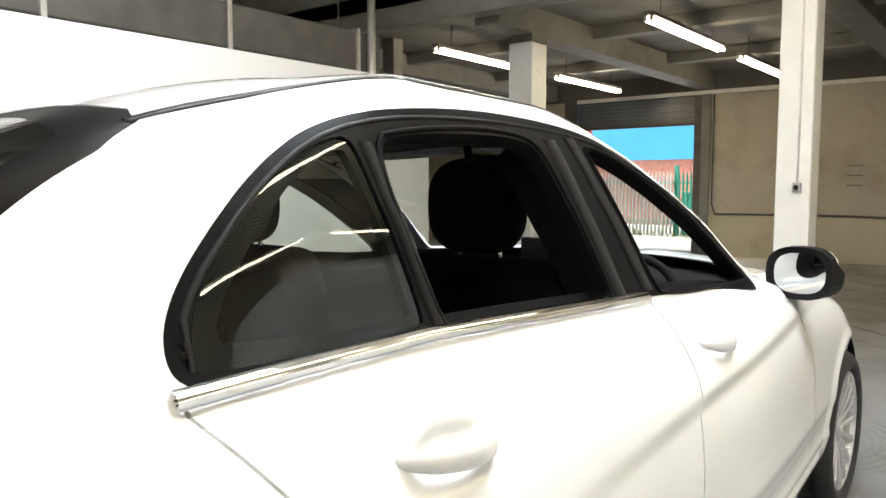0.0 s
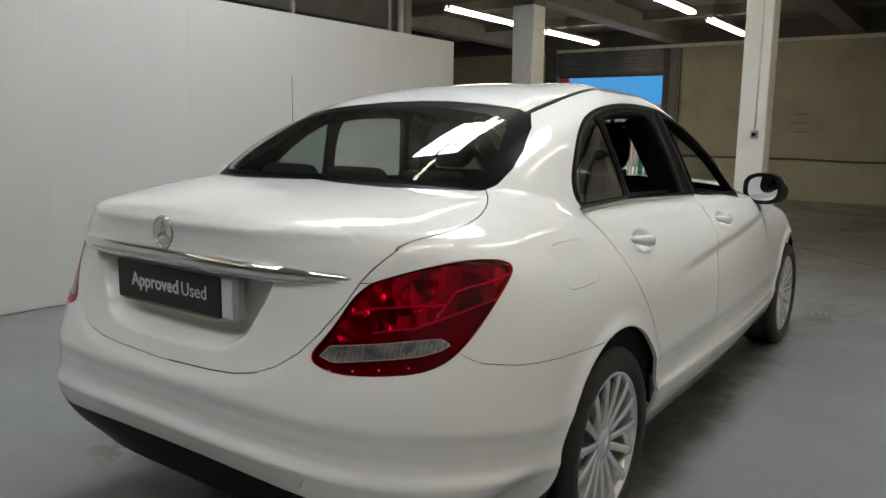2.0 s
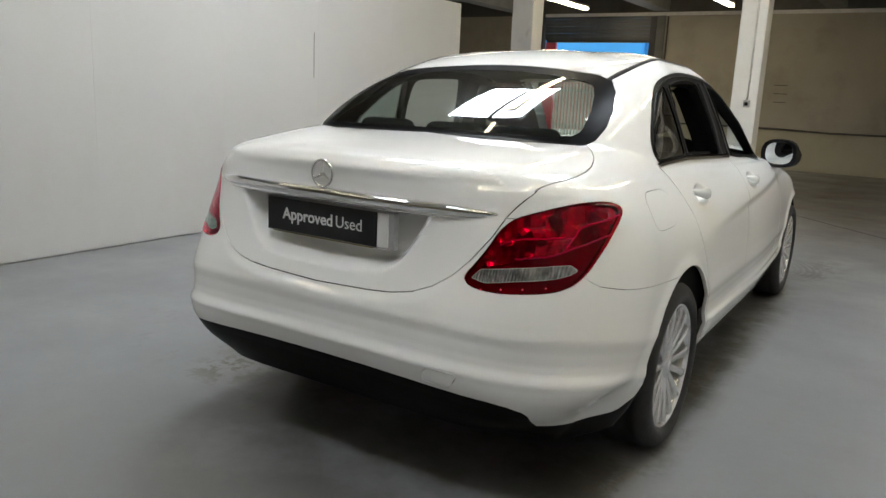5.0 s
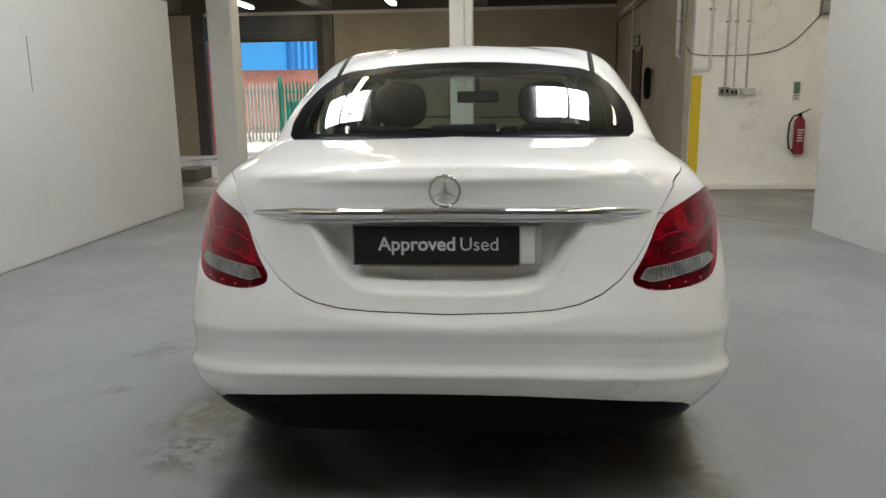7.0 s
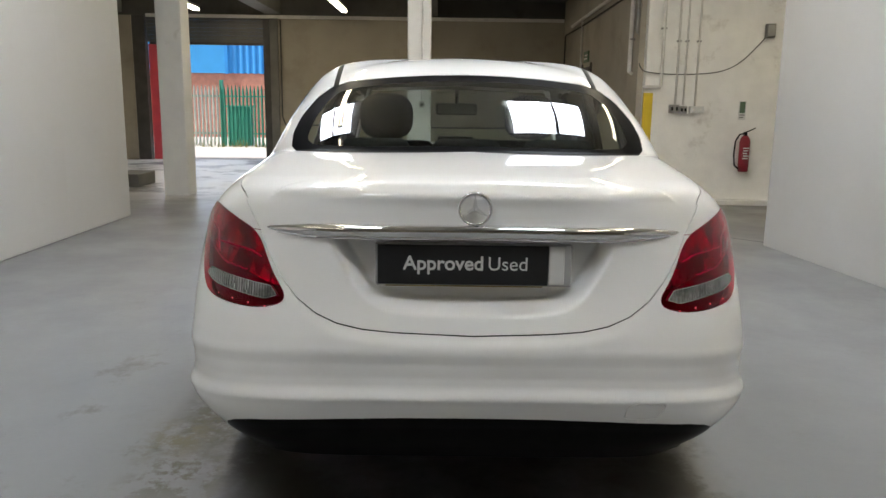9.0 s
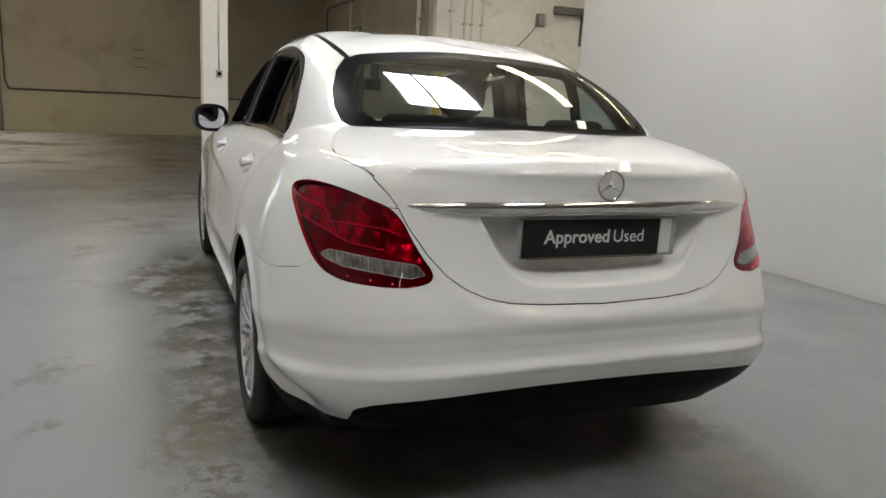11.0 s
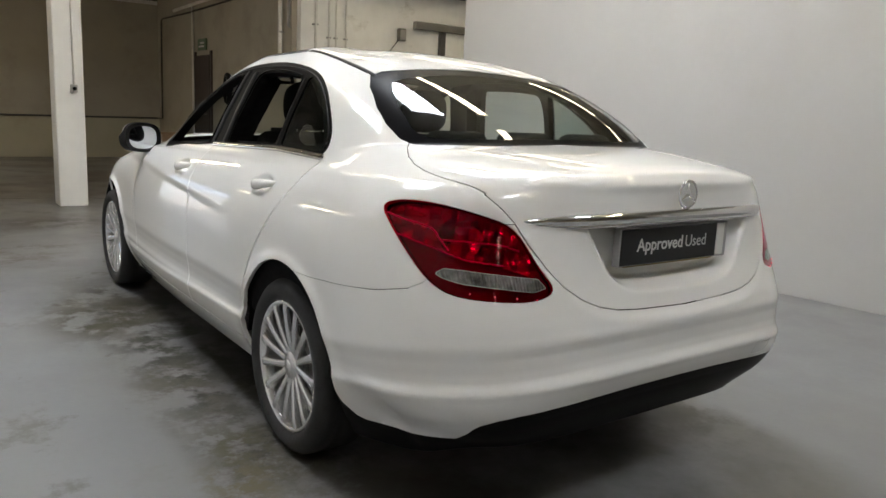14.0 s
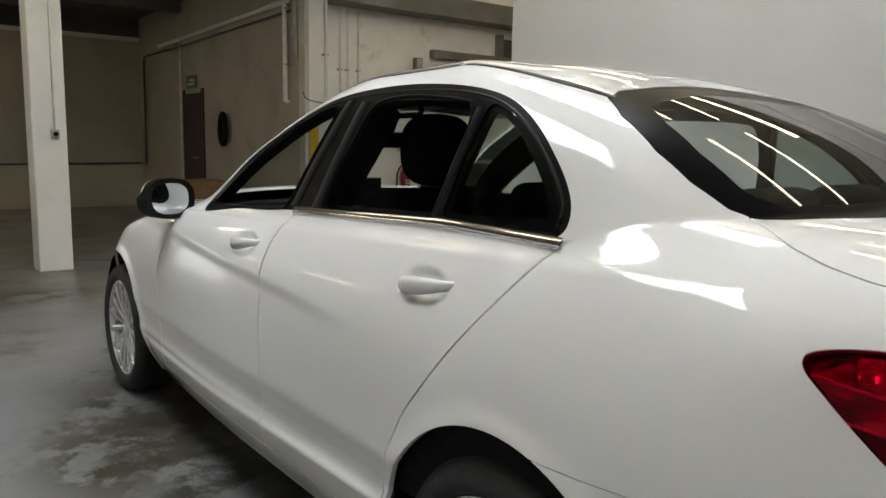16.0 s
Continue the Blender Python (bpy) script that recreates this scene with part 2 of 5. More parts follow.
RUBBER = mat("tyre_rubber", (0.021, 0.021, 0.022), 0.75, var=0.25, scale=25, bump=0.2, bscale=90)
CHROME = mat("chrome", (0.86, 0.86, 0.86), 0.06, metal=1.0)
ALLOY = mat("silver_alloy", (0.70, 0.70, 0.71), 0.24, metal=0.85, var=0.05, scale=20)
CLOTH = mat("black_upholstery", (0.015, 0.015, 0.016), 0.85, var=0.2, scale=40, bump=0.03, bscale=90, spec=0.03)
LINING = mat("grey_headliner", (0.16, 0.16, 0.155), 0.9, var=0.08, scale=40)
WALLWHITE = mat("white_painted_board", (0.48, 0.476, 0.468), 0.55, var=0.03, scale=1.3, stain=(0.445, 0.436, 0.425), stain_scale=0.7, stain_lo=0.5, stain_hi=0.8, bump=0.05, bscale=40)
COLUMN = mat("white_painted_column", (0.74, 0.73, 0.70), 0.5, var=0.05, scale=4, stain=(0.5, 0.48, 0.43), stain_scale=3, stain_lo=0.62, stain_hi=0.8, bump=0.1)
BRICKWHITE = mat("white_painted_brick", (0.80, 0.785, 0.75), 0.6, var=0.06, scale=5, stain=(0.42, 0.38, 0.32), stain_scale=2.2, stain_lo=0.6, stain_hi=0.8, bump=0.2, bscale=30)
BEIGE = mat("old_cream_wall_paint", (0.37, 0.33, 0.265), 0.6, var=0.08, scale=1.5, stain=(0.27, 0.235, 0.18), stain_scale=1.1, stain_lo=0.5, stain_hi=0.75, bump=0.15)
CREAM = mat("yellowed_cream_dado_paint", (0.42, 0.385, 0.285), 0.55, var=0.08, scale=1.5, stain=(0.3, 0.25, 0.16), stain_scale=1.3, stain_lo=0.55, stain_hi=0.8, bump=0.15)
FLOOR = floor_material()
CEILPALE = mat("pale_unseen_ceiling", (0.50, 0.49, 0.46), 0.8, var=0.15, scale=2, stain=(0.38, 0.37, 0.34), stain_scale=0.8, bump=0.1)
CEIL = mat("dark_concrete_ceiling", (0.10, 0.095, 0.085), 0.8, var=0.2, scale=2, stain=(0.05, 0.045, 0.04), stain_scale=0.8, bump=0.2)
BEAM = mat("grey_concrete_beam", (0.16, 0.155, 0.14), 0.75, var=0.2, scale=3, bump=0.2)
STEEL = mat("galvanised_steel", (0.36, 0.35, 0.33), 0.45, metal=0.6, var=0.2, scale=6)
SHUTTER = mat("grey_roller_shutter_steel", (0.13, 0.125, 0.115), 0.45, metal=0.5, var=0.15, scale=5)
DARKSTEEL = mat("dark_painted_steel", (0.07, 0.065, 0.06), 0.6, var=0.25, scale=4)
TUBE = mat("fluorescent_tube", (0.9, 0.9, 0.85), 0.3, emit=(1.0, 0.87, 0.58), strength=13.0)
SKYLIGHT = mat("skylight_and_fill_panel", (0.9, 0.9, 0.9), 0.4, emit=(0.90, 0.96, 1.0), strength=17.0)
GLASSDARK = glass("tinted_car_glass", (0.60, 0.68, 0.65))
REDLENS = glass("red_lamp_lens", (0.86, 0.001, 0.14), 0.016)
REFLECTOR = faceted_reflector()
LENSRIM = mat("grey_lens_rim", (0.42, 0.38, 0.38), 0.25, metal=0.4)
LIGHTBAR = mat("pale_light_bar", (0.55, 0.45, 0.45), 0.3)
LAMPBACK = mat("lamp_housing", (0.13, 0.012, 0.02), 0.5, var=0.3, scale=20)
OCHRE = mat("dull_yellow_plate_edge", (0.20, 0.145, 0.02), 0.5, var=0.1, scale=20)
YELLOW = mat("yellow_painted_steel", (0.62, 0.44, 0.02), 0.5, var=0.1, scale=6)
RED = mat("red_painted_steel", (0.20, 0.006, 0.016), 0.35, var=0.1, scale=6)
GREEN = mat("green_painted_steel", (0.06, 0.34, 0.24), 0.45, var=0.12, scale=4)
PALEGREEN = mat("weathered_pale_fence_paint", (0.55, 0.60, 0.54), 0.5, var=0.15, scale=5)
BLUE = mat("blue_cladding_sheet", (0.06, 0.38, 0.80), 0.45, var=0.06, scale=2)
BRICK = mat("red_brick", (0.48, 0.22, 0.155), 0.8, var=0.2, scale=6, bump=0.2)
YARD = mat("pale_concrete_yard", (0.46, 0.44, 0.40), 0.8, var=0.1, scale=1.5, bump=0.2)
CLEARLENS = ribbed_lens()
GLASSCLEAR = glass("clear_car_glass", (0.80, 0.84, 0.82))
MIRROR = mat("mirror_glass", (0.34, 0.35, 0.36), 0.01, metal=1.0)
PLATEGREY = mat("grey_plate_holder", (0.34, 0.34, 0.34), 0.35, var=0.05, scale=10)
PLATEBLACK = mat("black_plate", (0.010, 0.010, 0.011), 0.3)
WHITEPLASTIC = mat("pale_plastic", (0.62, 0.62, 0.60), 0.4, var=0.04, scale=12)
LEDRED = mat("lit_red_dot", (0.5, 0.02, 0.03), 0.8, emit=(1.0, 0.06, 0.10), strength=0.5)
SCREEN = mat("display_screen", (0.01, 0.01, 0.012), 0.35, spec=0.2)
BROWNWOOD = mat("brown_plywood", (0.22, 0.125, 0.06), 0.6, var=0.2, scale=9, bump=0.1)
DOORBROWN = mat("dark_brown_door_paint", (0.035, 0.022, 0.018), 0.5, var=0.2, scale=5)
BLACKCABLE = mat("black_cable", (0.015, 0.015, 0.015), 0.6)
PIPEWHITE = mat("white_painted_pipe", (0.66, 0.64, 0.60), 0.5, var=0.12, scale=9)
SIGNGREEN = mat("faded_green_sign", (0.10, 0.16, 0.10), 0.5, var=0.1, scale=20)
PINKRED = mat("red_painted_door_post", (0.80, 0.10, 0.13), 0.45, var=0.08, scale=5)
WEEDS = mat("dry_weeds", (0.22, 0.22, 0.07), 0.8, var=0.4, scale=9)
RIBBED = mat("blue_ribbed_cladding", (0.05, 0.33, 0.78), 0.4, var=0.08, scale=2)


# ---- building helpers ----
def link(name, bm, material, parent=None, label="", smooth=False):
    me = bpy.data.meshes.new(name)
    bm.normal_update()
    bm.to_mesh(me)
    bm.free()
    for m in material if isinstance(material, (list, tuple)) else [material]:
        me.materials.append(m)
    if smooth:
        me.shade_smooth()
    ob = new(name, me)
    if parent:
        ob.parent = parent
    if label:
        ob["label"] = label
    return ob


def part(name, bm, material, parent, label="", smooth=False):
    return link(name, bm, material, parent, label, smooth)


def empty(name, label, category, group="", m=None):
    ob = new(name)
    if m is not None:
        ob.matrix_world = m
    return tagged(ob, label, category, group)


def box(bm, lo, hi, bevel=0.0, segments=2):
    r = bmesh.ops.create_cube(bm, size=1)
    lo, hi = Vector(lo), Vector(hi)
    for v in r["verts"]:
        v.co = Vector((lo[i] + (v.co[i] + 0.5) * (hi[i] - lo[i]) for i in range(3)))
    if bevel > 0:
        edges = list({e for v in r["verts"] for e in v.link_edges})
        bmesh.ops.bevel(bm, geom=edges, offset=bevel, segments=segments, affect="EDGES", profile=0.5)
    return bm


def boxed(lo, hi, bevel=0.0):
    return box(bmesh.new(), lo, hi, bevel)


def tube(bm, path, r, n=8, cap=True):
    """A round bar along a list of points."""
    pts = [Vector(p) for p in path]
    rings = []
    for i, p in enumerate(pts):
        d = (pts[min(i + 1, len(pts) - 1)] - pts[max(i - 1, 0)]).normalized()
        a = d.orthogonal().normalized() if i == 0 else (rings[-1][1] - d * rings[-1][1].dot(d)).normalized()
        b = d.cross(a)
        ring = [bm.verts.new(p + r * (math.cos(2 * math.pi * k / n) * a + math.sin(2 * math.pi * k / n) * b)) for k in range(n)]
        rings.append((ring, a))
    for (r0, _), (r1, _) in zip(rings, rings[1:]):
        for k in range(n):
            f = bm.faces.new((r0[k], r0[(k + 1) % n], r1[(k + 1) % n], r1[k]))
            f.smooth = True
    if cap:
        bm.faces.new(rings[0][0][::-1])
        bm.faces.new(rings[-1][0])
    return bm


def lathe(bm, profile, n=32, axis="x", centre=(0, 0, 0), closed=False):
    """Turn (radius, along) pairs round an axis."""
    c = Vector(centre)
    rings = []
    for r, a in profile:
        ring = []
        for k in range(n):
            t = 2 * math.pi * k / n
            p = {"x": (a, r * math.cos(t), r * math.sin(t)), "y": (r * math.cos(t), a, r * math.sin(t)), "z": (r * math.cos(t), r * math.sin(t), a)}[axis]
            ring.append(bm.verts.new(c + Vector(p)))
        rings.append(ring)
    pairs = list(zip(rings, rings[1:])) + ([(rings[-1], rings[0])] if closed else [])
    for r0, r1 in pairs:
        for k in range(n):
            f = bm.faces.new((r0[k], r0[(k + 1) % n], r1[(k + 1) % n], r1[k]))
            f.smooth = True
    if not closed:
        for ring in (rings[0], rings[-1]):
            if (ring[0].co - ring[n // 2].co).length > 1e-4:
                bm.faces.new(ring)
    bmesh.ops.recalc_face_normals(bm, faces=bm.faces[:])
    return bm


def catmull_line(pts, per=5):
    """Points of a smooth line through the given ones."""
    out = []
    for i in range(len(pts) - 1):
        p = [Vector(pts[min(max(i + k, 0), len(pts) - 1)]) for k in (-1, 0, 1, 2)]
        for k in range(per):
            s = k / per
            out.append(0.5 * (2 * p[1] + (p[2] - p[0]) * s + (2 * p[0] - 5 * p[1] + 4 * p[2] - p[3]) * s * s + (3 * p[1] - p[0] - 3 * p[2] + p[3]) * s ** 3))
    return out + [Vector(pts[-1])]


# ---- the hall ----
def slab(name, lo, hi, material, label, bevel=0.0, category=""):
    return tagged(link(name, boxed(lo, hi, bevel), material), label, category or name.split("_")[0], kind="structure")


FAR, LW = 15.2, -3.69
slab("floor", (-16, -9, -0.2), (9, FAR + 0.3, 0.0), FLOOR, "grey painted concrete floor with tyre marks, damp stains and painted-in shade and daylight", category="floor")
slab("ground", (-70, FAR + 0.3, -0.25), (60, 120, -0.02), YARD, "pale sunlit concrete yard outside the shutter door", category="ground")
slab("wall_far_right", (-3.72, FAR, 0.0), (2.6, FAR + 0.3, 3.16), BEIGE, "stained cream far wall of the hall", category="wall")
slab("wall_far_left", (-16, FAR, 0.0), (-6.95, FAR + 0.3, 3.16), BEIGE, "stained cream far wall beside the shutter door", category="wall")
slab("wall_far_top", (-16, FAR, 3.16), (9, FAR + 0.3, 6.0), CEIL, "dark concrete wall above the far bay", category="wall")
slab("dado_far", (-3.72, FAR - 0.012, 0.0), (2.59, FAR - 0.002, 0.80), CREAM, "yellowed cream paint low on the far wall", category="wall")
slab("trim_far", (-6.6, FAR - 0.06, 3.12), (2.58, FAR - 0.004, 3.19), PIPEWHITE, "pale painted rail along the top of the far wall", category="trim")
slab("wall_side_right", (2.6, 8.62, 0.0), (2.9, FAR + 0.3, 4.6), BEIGE, "stained cream side wall with pipes and a door", category="wall")
slab("wall_return_right", (2.68, 8.5, 0.0), (9, 8.8, 4.6), BRICKWHITE, "white painted brick wall with fire extinguisher and sockets", category="wall")
slab("wall_outer_right", (8.8, -9, 0.0), (9, 8.5, 4.6), BRICKWHITE, "white painted outer wall", category="wall")
slab("wall_outer_left", (-16.2, -9, 0.0), (-16, FAR + 0.3, 4.6), BEIGE, "stained outer wall of the hall", category="wall")
# unseen closing wall, in a darker paint to throw less light forward
slab("wall_behind", (-16, -9.2, 0.0), (9, -9, 4.6), BEIGE, "unseen beige wall added to close the hall", category="wall")
slab("ceiling_far", (-16, 7.6, 3.55), (2.6, FAR + 0.3, 3.75), CEIL, "dark concrete ceiling over the far bay", category="ceiling")
# this near ceiling is out of view; pale so the car's paint reflects brighter
slab("ceiling_near", (-16, -9, 4.4), (9, 7.6, 4.6), CEILPALE, "unseen ceiling over the car bay, pale to brighten reflections", category="ceiling")
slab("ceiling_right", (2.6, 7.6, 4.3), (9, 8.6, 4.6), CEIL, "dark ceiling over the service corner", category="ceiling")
slab("ceiling_step", (-16, 7.6, 3.3), (2.6, 7.84, 4.6), BEAM, "concrete beam at the change of ceiling height", category="ceiling")
for x in (-3.83, -0.38, -7.3):
    slab("beam", (x - 0.18, 7.9, 3.22), (x + 0.18, FAR, 3.55), BEAM, "grimy concrete downstand beam under the ceiling", 0.01, "beam")
for y in (10.2, 12.8):
    slab("beam", (-16, y, 3.38), (2.6, y + 0.22, 3.55), BEAM, "shallow concrete cross beam under the ceiling", 0.01, "beam")
slab("beam", (2.9, 8.15, 2.98), (9, 8.5, 3.25), BEAM, "grimy beam over the service corner", 0.01, "beam")


def partition(name, x0, x1, y0, y1, h, face, first, label):
    """A stud partition faced with tall boards, each a piece of its own with a fine open joint."""
    core = slab(name, (x0, y0, 0.0), (x1, y1, h), WALLWHITE, label, 0.003, "wall")
    y, shared = first, {}
    while y < y1 - 0.05:
        w = round(min(1.22, y1 - y), 4)
        if w not in shared:
            bm = boxed((-0.006, 0.0004, 0.012), (0.006, w - 0.0004, h - 0.004))
            me = bpy.data.meshes.new("board")
            bm.to_mesh(me)
            bm.free()
            me.materials.append(WALLWHITE)
            shared[w] = me
        ob = new("board", shared[w])
        ob.parent = core
        ob.location = (face, y, 0)
        y += 1.22
    return core


partition("wall_left_partition", LW - 0.12, LW - 0.006, -3.34, 6.66, 2.40, LW, -3.31, "white painted freestanding board partition")
rb = boxed((0.0, 0.0, 0.0), (0.12, 8.64, 2.60), 0.004)
rw = tagged(link("wall_right_partition", rb, WALLWHITE), "smooth white painted freestanding partition", "wall", kind="structure")
rw.matrix_world = pose(3.947, -3.328, 0, 0, 0, 5.7)
slit = link("wall_slit", boxed((LW + 0.0065, 3.94, 1.38), (LW + 0.0085, 3.947, 1.82)), DARKSTEEL)
tagged(slit, "narrow dark slot in the white partition", "slot", kind="structure")


# columns
def column(name, lo, hi, label):
    return slab(name, lo, hi, COLUMN, label, 0.015, "column")


column("column_centre", (-0.535, 7.85, 0.0), (-0.235, 8.15, 3.22), "white painted square column with a conduit and socket")
column("column_left", (-4.0, 8.62, 0.0), (-3.65, 8.97, 3.12), "white painted square concrete column")
slab("column_head", (-4.0, 8.62, 3.12), (-3.65, 8.97, 3.24), BEAM, "bare grey concrete head of the column", 0.015, "column")
slab("column_steel", (-6.55, 9.0, 0.0), (-6.33, 9.22, 3.55), BEAM, "grey painted steel column", 0.01, "column")
cond = empty("conduit", "thin painted conduit with a small socket box on the column", "conduit")
part("pipe", tube(bmesh.new(), [(-0.343, 7.838, 1.34), (-0.343, 7.838, 3.22)], 0.010), PIPEWHITE, cond)
part("socket_box", boxed((-0.378, 7.80, 1.27), (-0.308, 7.85, 1.355), 0.006), STEEL, cond, "grey metal socket box")
part("socket_knob", lathe(bmesh.new(), [(1e-4, 0.0), (0.022, 0.0), (0.022, -0.012), (1e-4, -0.014)], 16, "y", (-0.343, 7.80, 1.312)), BLACK, cond)


# strip lights
def strip_light(x, y, z, length, top, group, twin=True):
    lamp = empty("strip_light", "lit fluorescent strip light on hangers under the ceiling; outer right row added as fill", "ceiling light", group)
    bm = boxed((x - 0.06, y, z + 0.035), (x + 0.06, y + length, z + 0.085), 0.008)
    part("batten", bm, STEEL, lamp, "pale steel batten")
    for dx in ((-0.035, 0.035) if twin else (0.0,)):
        part("tube", tube(bmesh.new(), [(x + dx, y + 0.04, z), (x + dx, y + length - 0.04, z)], 0.027, 12), TUBE, lamp, "glowing tube")
        for yy in (y + 0.015, y + length - 0.055):
            part("lamp_holder", boxed((x + dx - 0.018, yy, z - 0.02), (x + dx + 0.018, yy + 0.04, z + 0.04), 0.004), WHITEPLASTIC, lamp)
    for yy in (y + 0.35, y + length - 0.35):
        part("hanger", tube(bmesh.new(), [(x, yy, z + 0.08), (x, yy, top)], 0.006, 6), DARKSTEEL, lamp)
    return lamp


for x in (-2.12, -5.15):
    for y in (8.55, 11.75):
        strip_light(x, y, 3.17, 2.4, 3.56, "strip lights in the far bay")
# outermost right row and doubled tubes are unseen fill for dim walls and flank
for x in BAY_AND_FILL_LAMPS:
    for y in ((-6.2, -3.4) if x < -3 else (3.0, 5.9) if x > 6 else (0.2, 3.0, 5.9) if x > 4 else (-3.6, -0.7, 2.2, 5.0)):
        strip_light(x, y, 4.12, 2.4, 4.41, "strip lights over the car bay", x == 2.3 or (x == -1.4 and y > 2))
# the two panels behind the car are unseen, added to brighten its rear
for x0, x1, y0, y1 in SKYLIGHTS_AND_FILL:
    tagged(link("skylight", boxed((x0, y0, 4.375), (x1, y1, 4.392)), SKYLIGHT), "bright frosted skylight panel in the ceiling, the rear pair added as fill", "skylight", kind="structure")
    bars = bmesh.new()
    x = (x0 + x1) / 2
    box(bars, (x - 0.015, y0 + 0.031, 4.35), (x + 0.015, y1 - 0.031, 4.374))
    for y in (y0, y1):
        box(bars, (x0 - 0.04, y - 0.03, 4.33), (x1 + 0.04, y + 0.03, 4.374))
    tagged(link("skylight_bars", bars, DARKSTEEL), "dark glazing bars under each bright ceiling panel", "glazing bar", kind="structure")

# ---- shutter door and the yard ----
door = empty("roller_shutter", "grey steel roller shutter door, rolled half open", "shutter door")
sm = boxed((-6.66, FAR + 0.10, 0.0), (-4.02, FAR + 0.125, 0.078), 0.006)
me = bpy.data.meshes.new("slat")
sm.to_mesh(me)
sm.free()
me.materials.append(SHUTTER)
for k in range(7):
    ob = new("slat", me)
    ob.parent = door
    ob.location = (0, 0.004 * (k % 2), 2.60 + 0.08 * k)
part("bottom_rail", boxed((-6.60, FAR + 0.08, 2.55), (-4.02, FAR + 0.14, 2.60), 0.006), DARKSTEEL, door)
part("guide", boxed((-4.06, FAR + 0.02, 0.0), (-3.90, FAR + 0.2, 3.16), 0.006), DARKSTEEL, door, "dark steel shutter guide")
part("guide", boxed((-6.95, FAR + 0.02, 0.0), (-6.67, FAR + 0.2, 3.16), 0.006), DARKSTEEL, door, "dark steel shutter guide")
slab("jamb_right", (-3.90, FAR - 0.04, 0.0), (-3.72, FAR + 0.3, 3.16), BEAM, "grey concrete door jamb", 0.01, "jamb")
part("post", boxed((-6.68, FAR + 0.22, 0.0), (-6.41, FAR + 0.30, 2.56), 0.01), PINKRED, door, "red painted door leaf edge")

FENCE = 21.0
fence = empty("palisade_fence", "green steel palisade fence at the yard's edge", "fence")
pb = bmesh.new()
rows = []
for z, w in ((0.0, 0.034), (1.62, 0.034), (1.78, 0.004)):
    rows.append([pb.verts.new(p) for p in ((-w, 0.0, z), (0.0, -0.016, z), (w, 0.0, z))])
for a, b in zip(rows, rows[1:]):
    for k in range(2):
        pb.faces.new((a[k], a[k + 1], b[k + 1], b[k]))
bmesh.ops.solidify(pb, geom=pb.faces[:], thickness=0.003)
pm = bpy.data.meshes.new("pale")
pb.to_mesh(pm)
pb.free()
pm.materials.append(GREEN)
pm2 = pm.copy()
pm2.materials[0] = PALEGREEN
for k in range(124):
    ob = new("pale", pm2 if -15.0 + 0.112 * k < -6.75 else pm)
    ob.parent = fence
    ob.location = (-15.0 + 0.112 * k, FENCE, 0.02 + 0.012 * math.sin(k * 2.1))
for z in (0.35, 1.45):
    part("rail", boxed((-15.2, FENCE + 0.02, z), (-1.0, FENCE + 0.06, z + 0.05)), GREEN, fence)
for x in (-12.2, -9.45, -6.7, -3.95):
    part("fence_post", boxed((x - 0.05, FENCE + 0.03, -0.02), (x + 0.05, FENCE + 0.13, 1.95)), GREEN, fence)
cab = empty("utility_cabinet", "green steel cabinet behind the fence", "cabinet")
part("body", boxed((-6.68, FENCE + 0.5, -0.02), (-5.98, FENCE + 0.95, 1.15), 0.02), GREEN, cab)
part("roof", boxed((-6.73, FENCE + 0.45, 1.15), (-5.93, FENCE + 1.0, 1.20), 0.01), GREEN, cab)
part("cabinet_door", boxed((-6.63, FENCE + 0.485, 0.06), (-6.34, FENCE + 0.499, 1.10), 0.004), GREEN, cab)
part("cabinet_door", boxed((-6.32, FENCE + 0.485, 0.06), (-6.03, FENCE + 0.499, 1.10), 0.004), GREEN, cab)
rng = random.Random(4)
wb = bmesh.new()
for k in range(900):
    x, y = rng.uniform(-14, -2), FENCE + rng.uniform(-0.55, 0.35)
    h, a, lean = rng.uniform(0.06, 0.3), rng.uniform(0, 6.28), rng.uniform(-0.12, 0.12)
    dx, dy = 0.012 * math.cos(a), 0.012 * math.sin(a)
    wb.faces.new([wb.verts.new(p) for p in ((x - dx, y - dy, -0.02), (x + dx, y + dy, -0.02), (x + lean, y + lean * 0.5, h))])
tagged(link("weeds", wb, WEEDS), "dry green and yellow weeds along the fence", "weeds", kind="stuff")

shed = empty("industrial_unit", "brick industrial unit with blue sheet cladding above", "building")
BY = 27.0
part("wall", boxed((-40, BY, -0.02), (20, BY + 0.3, 2.38)), BRICK, shed, "red brick lower wall")
cl = bmesh.new()
n = 400
lo = [cl.verts.new((-8.15 + 0.06 * k, BY - (0.03 if k % 4 in (1, 2) else 0.0), 2.36)) for k in range(n)]
hi = [cl.verts.new((-8.15 + 0.06 * k, BY - (0.03 if k % 4 in (1, 2) else 0.0), 7.0)) for k in range(n)]
for k in range(n - 1):
    cl.faces.new((lo[k], lo[k + 1], hi[k + 1], hi[k]))
part("cladding", cl, RIBBED, shed, "blue ribbed sheet cladding")
part("cladding", boxed((-40, BY - 0.06, 2.36), (-8.15, BY - 0.01, 7.0)), BLUE, shed, "plain blue sheet cladding")
part("flashing", boxed((-8.21, BY - 0.075, 2.34), (-8.09, BY - 0.05, 7.0)), RIBBED, shed)
part("back_wall", boxed((-40, BY + 0.3, -0.02), (20, BY + 12, 6.9)), BRICK, shed)

# ---- service corner on the right ----
ext = empty("fire_extinguisher", "red fire extinguisher hung on the white brick wall", "fire extinguisher")
EX, EYY = 4.075, 8.40
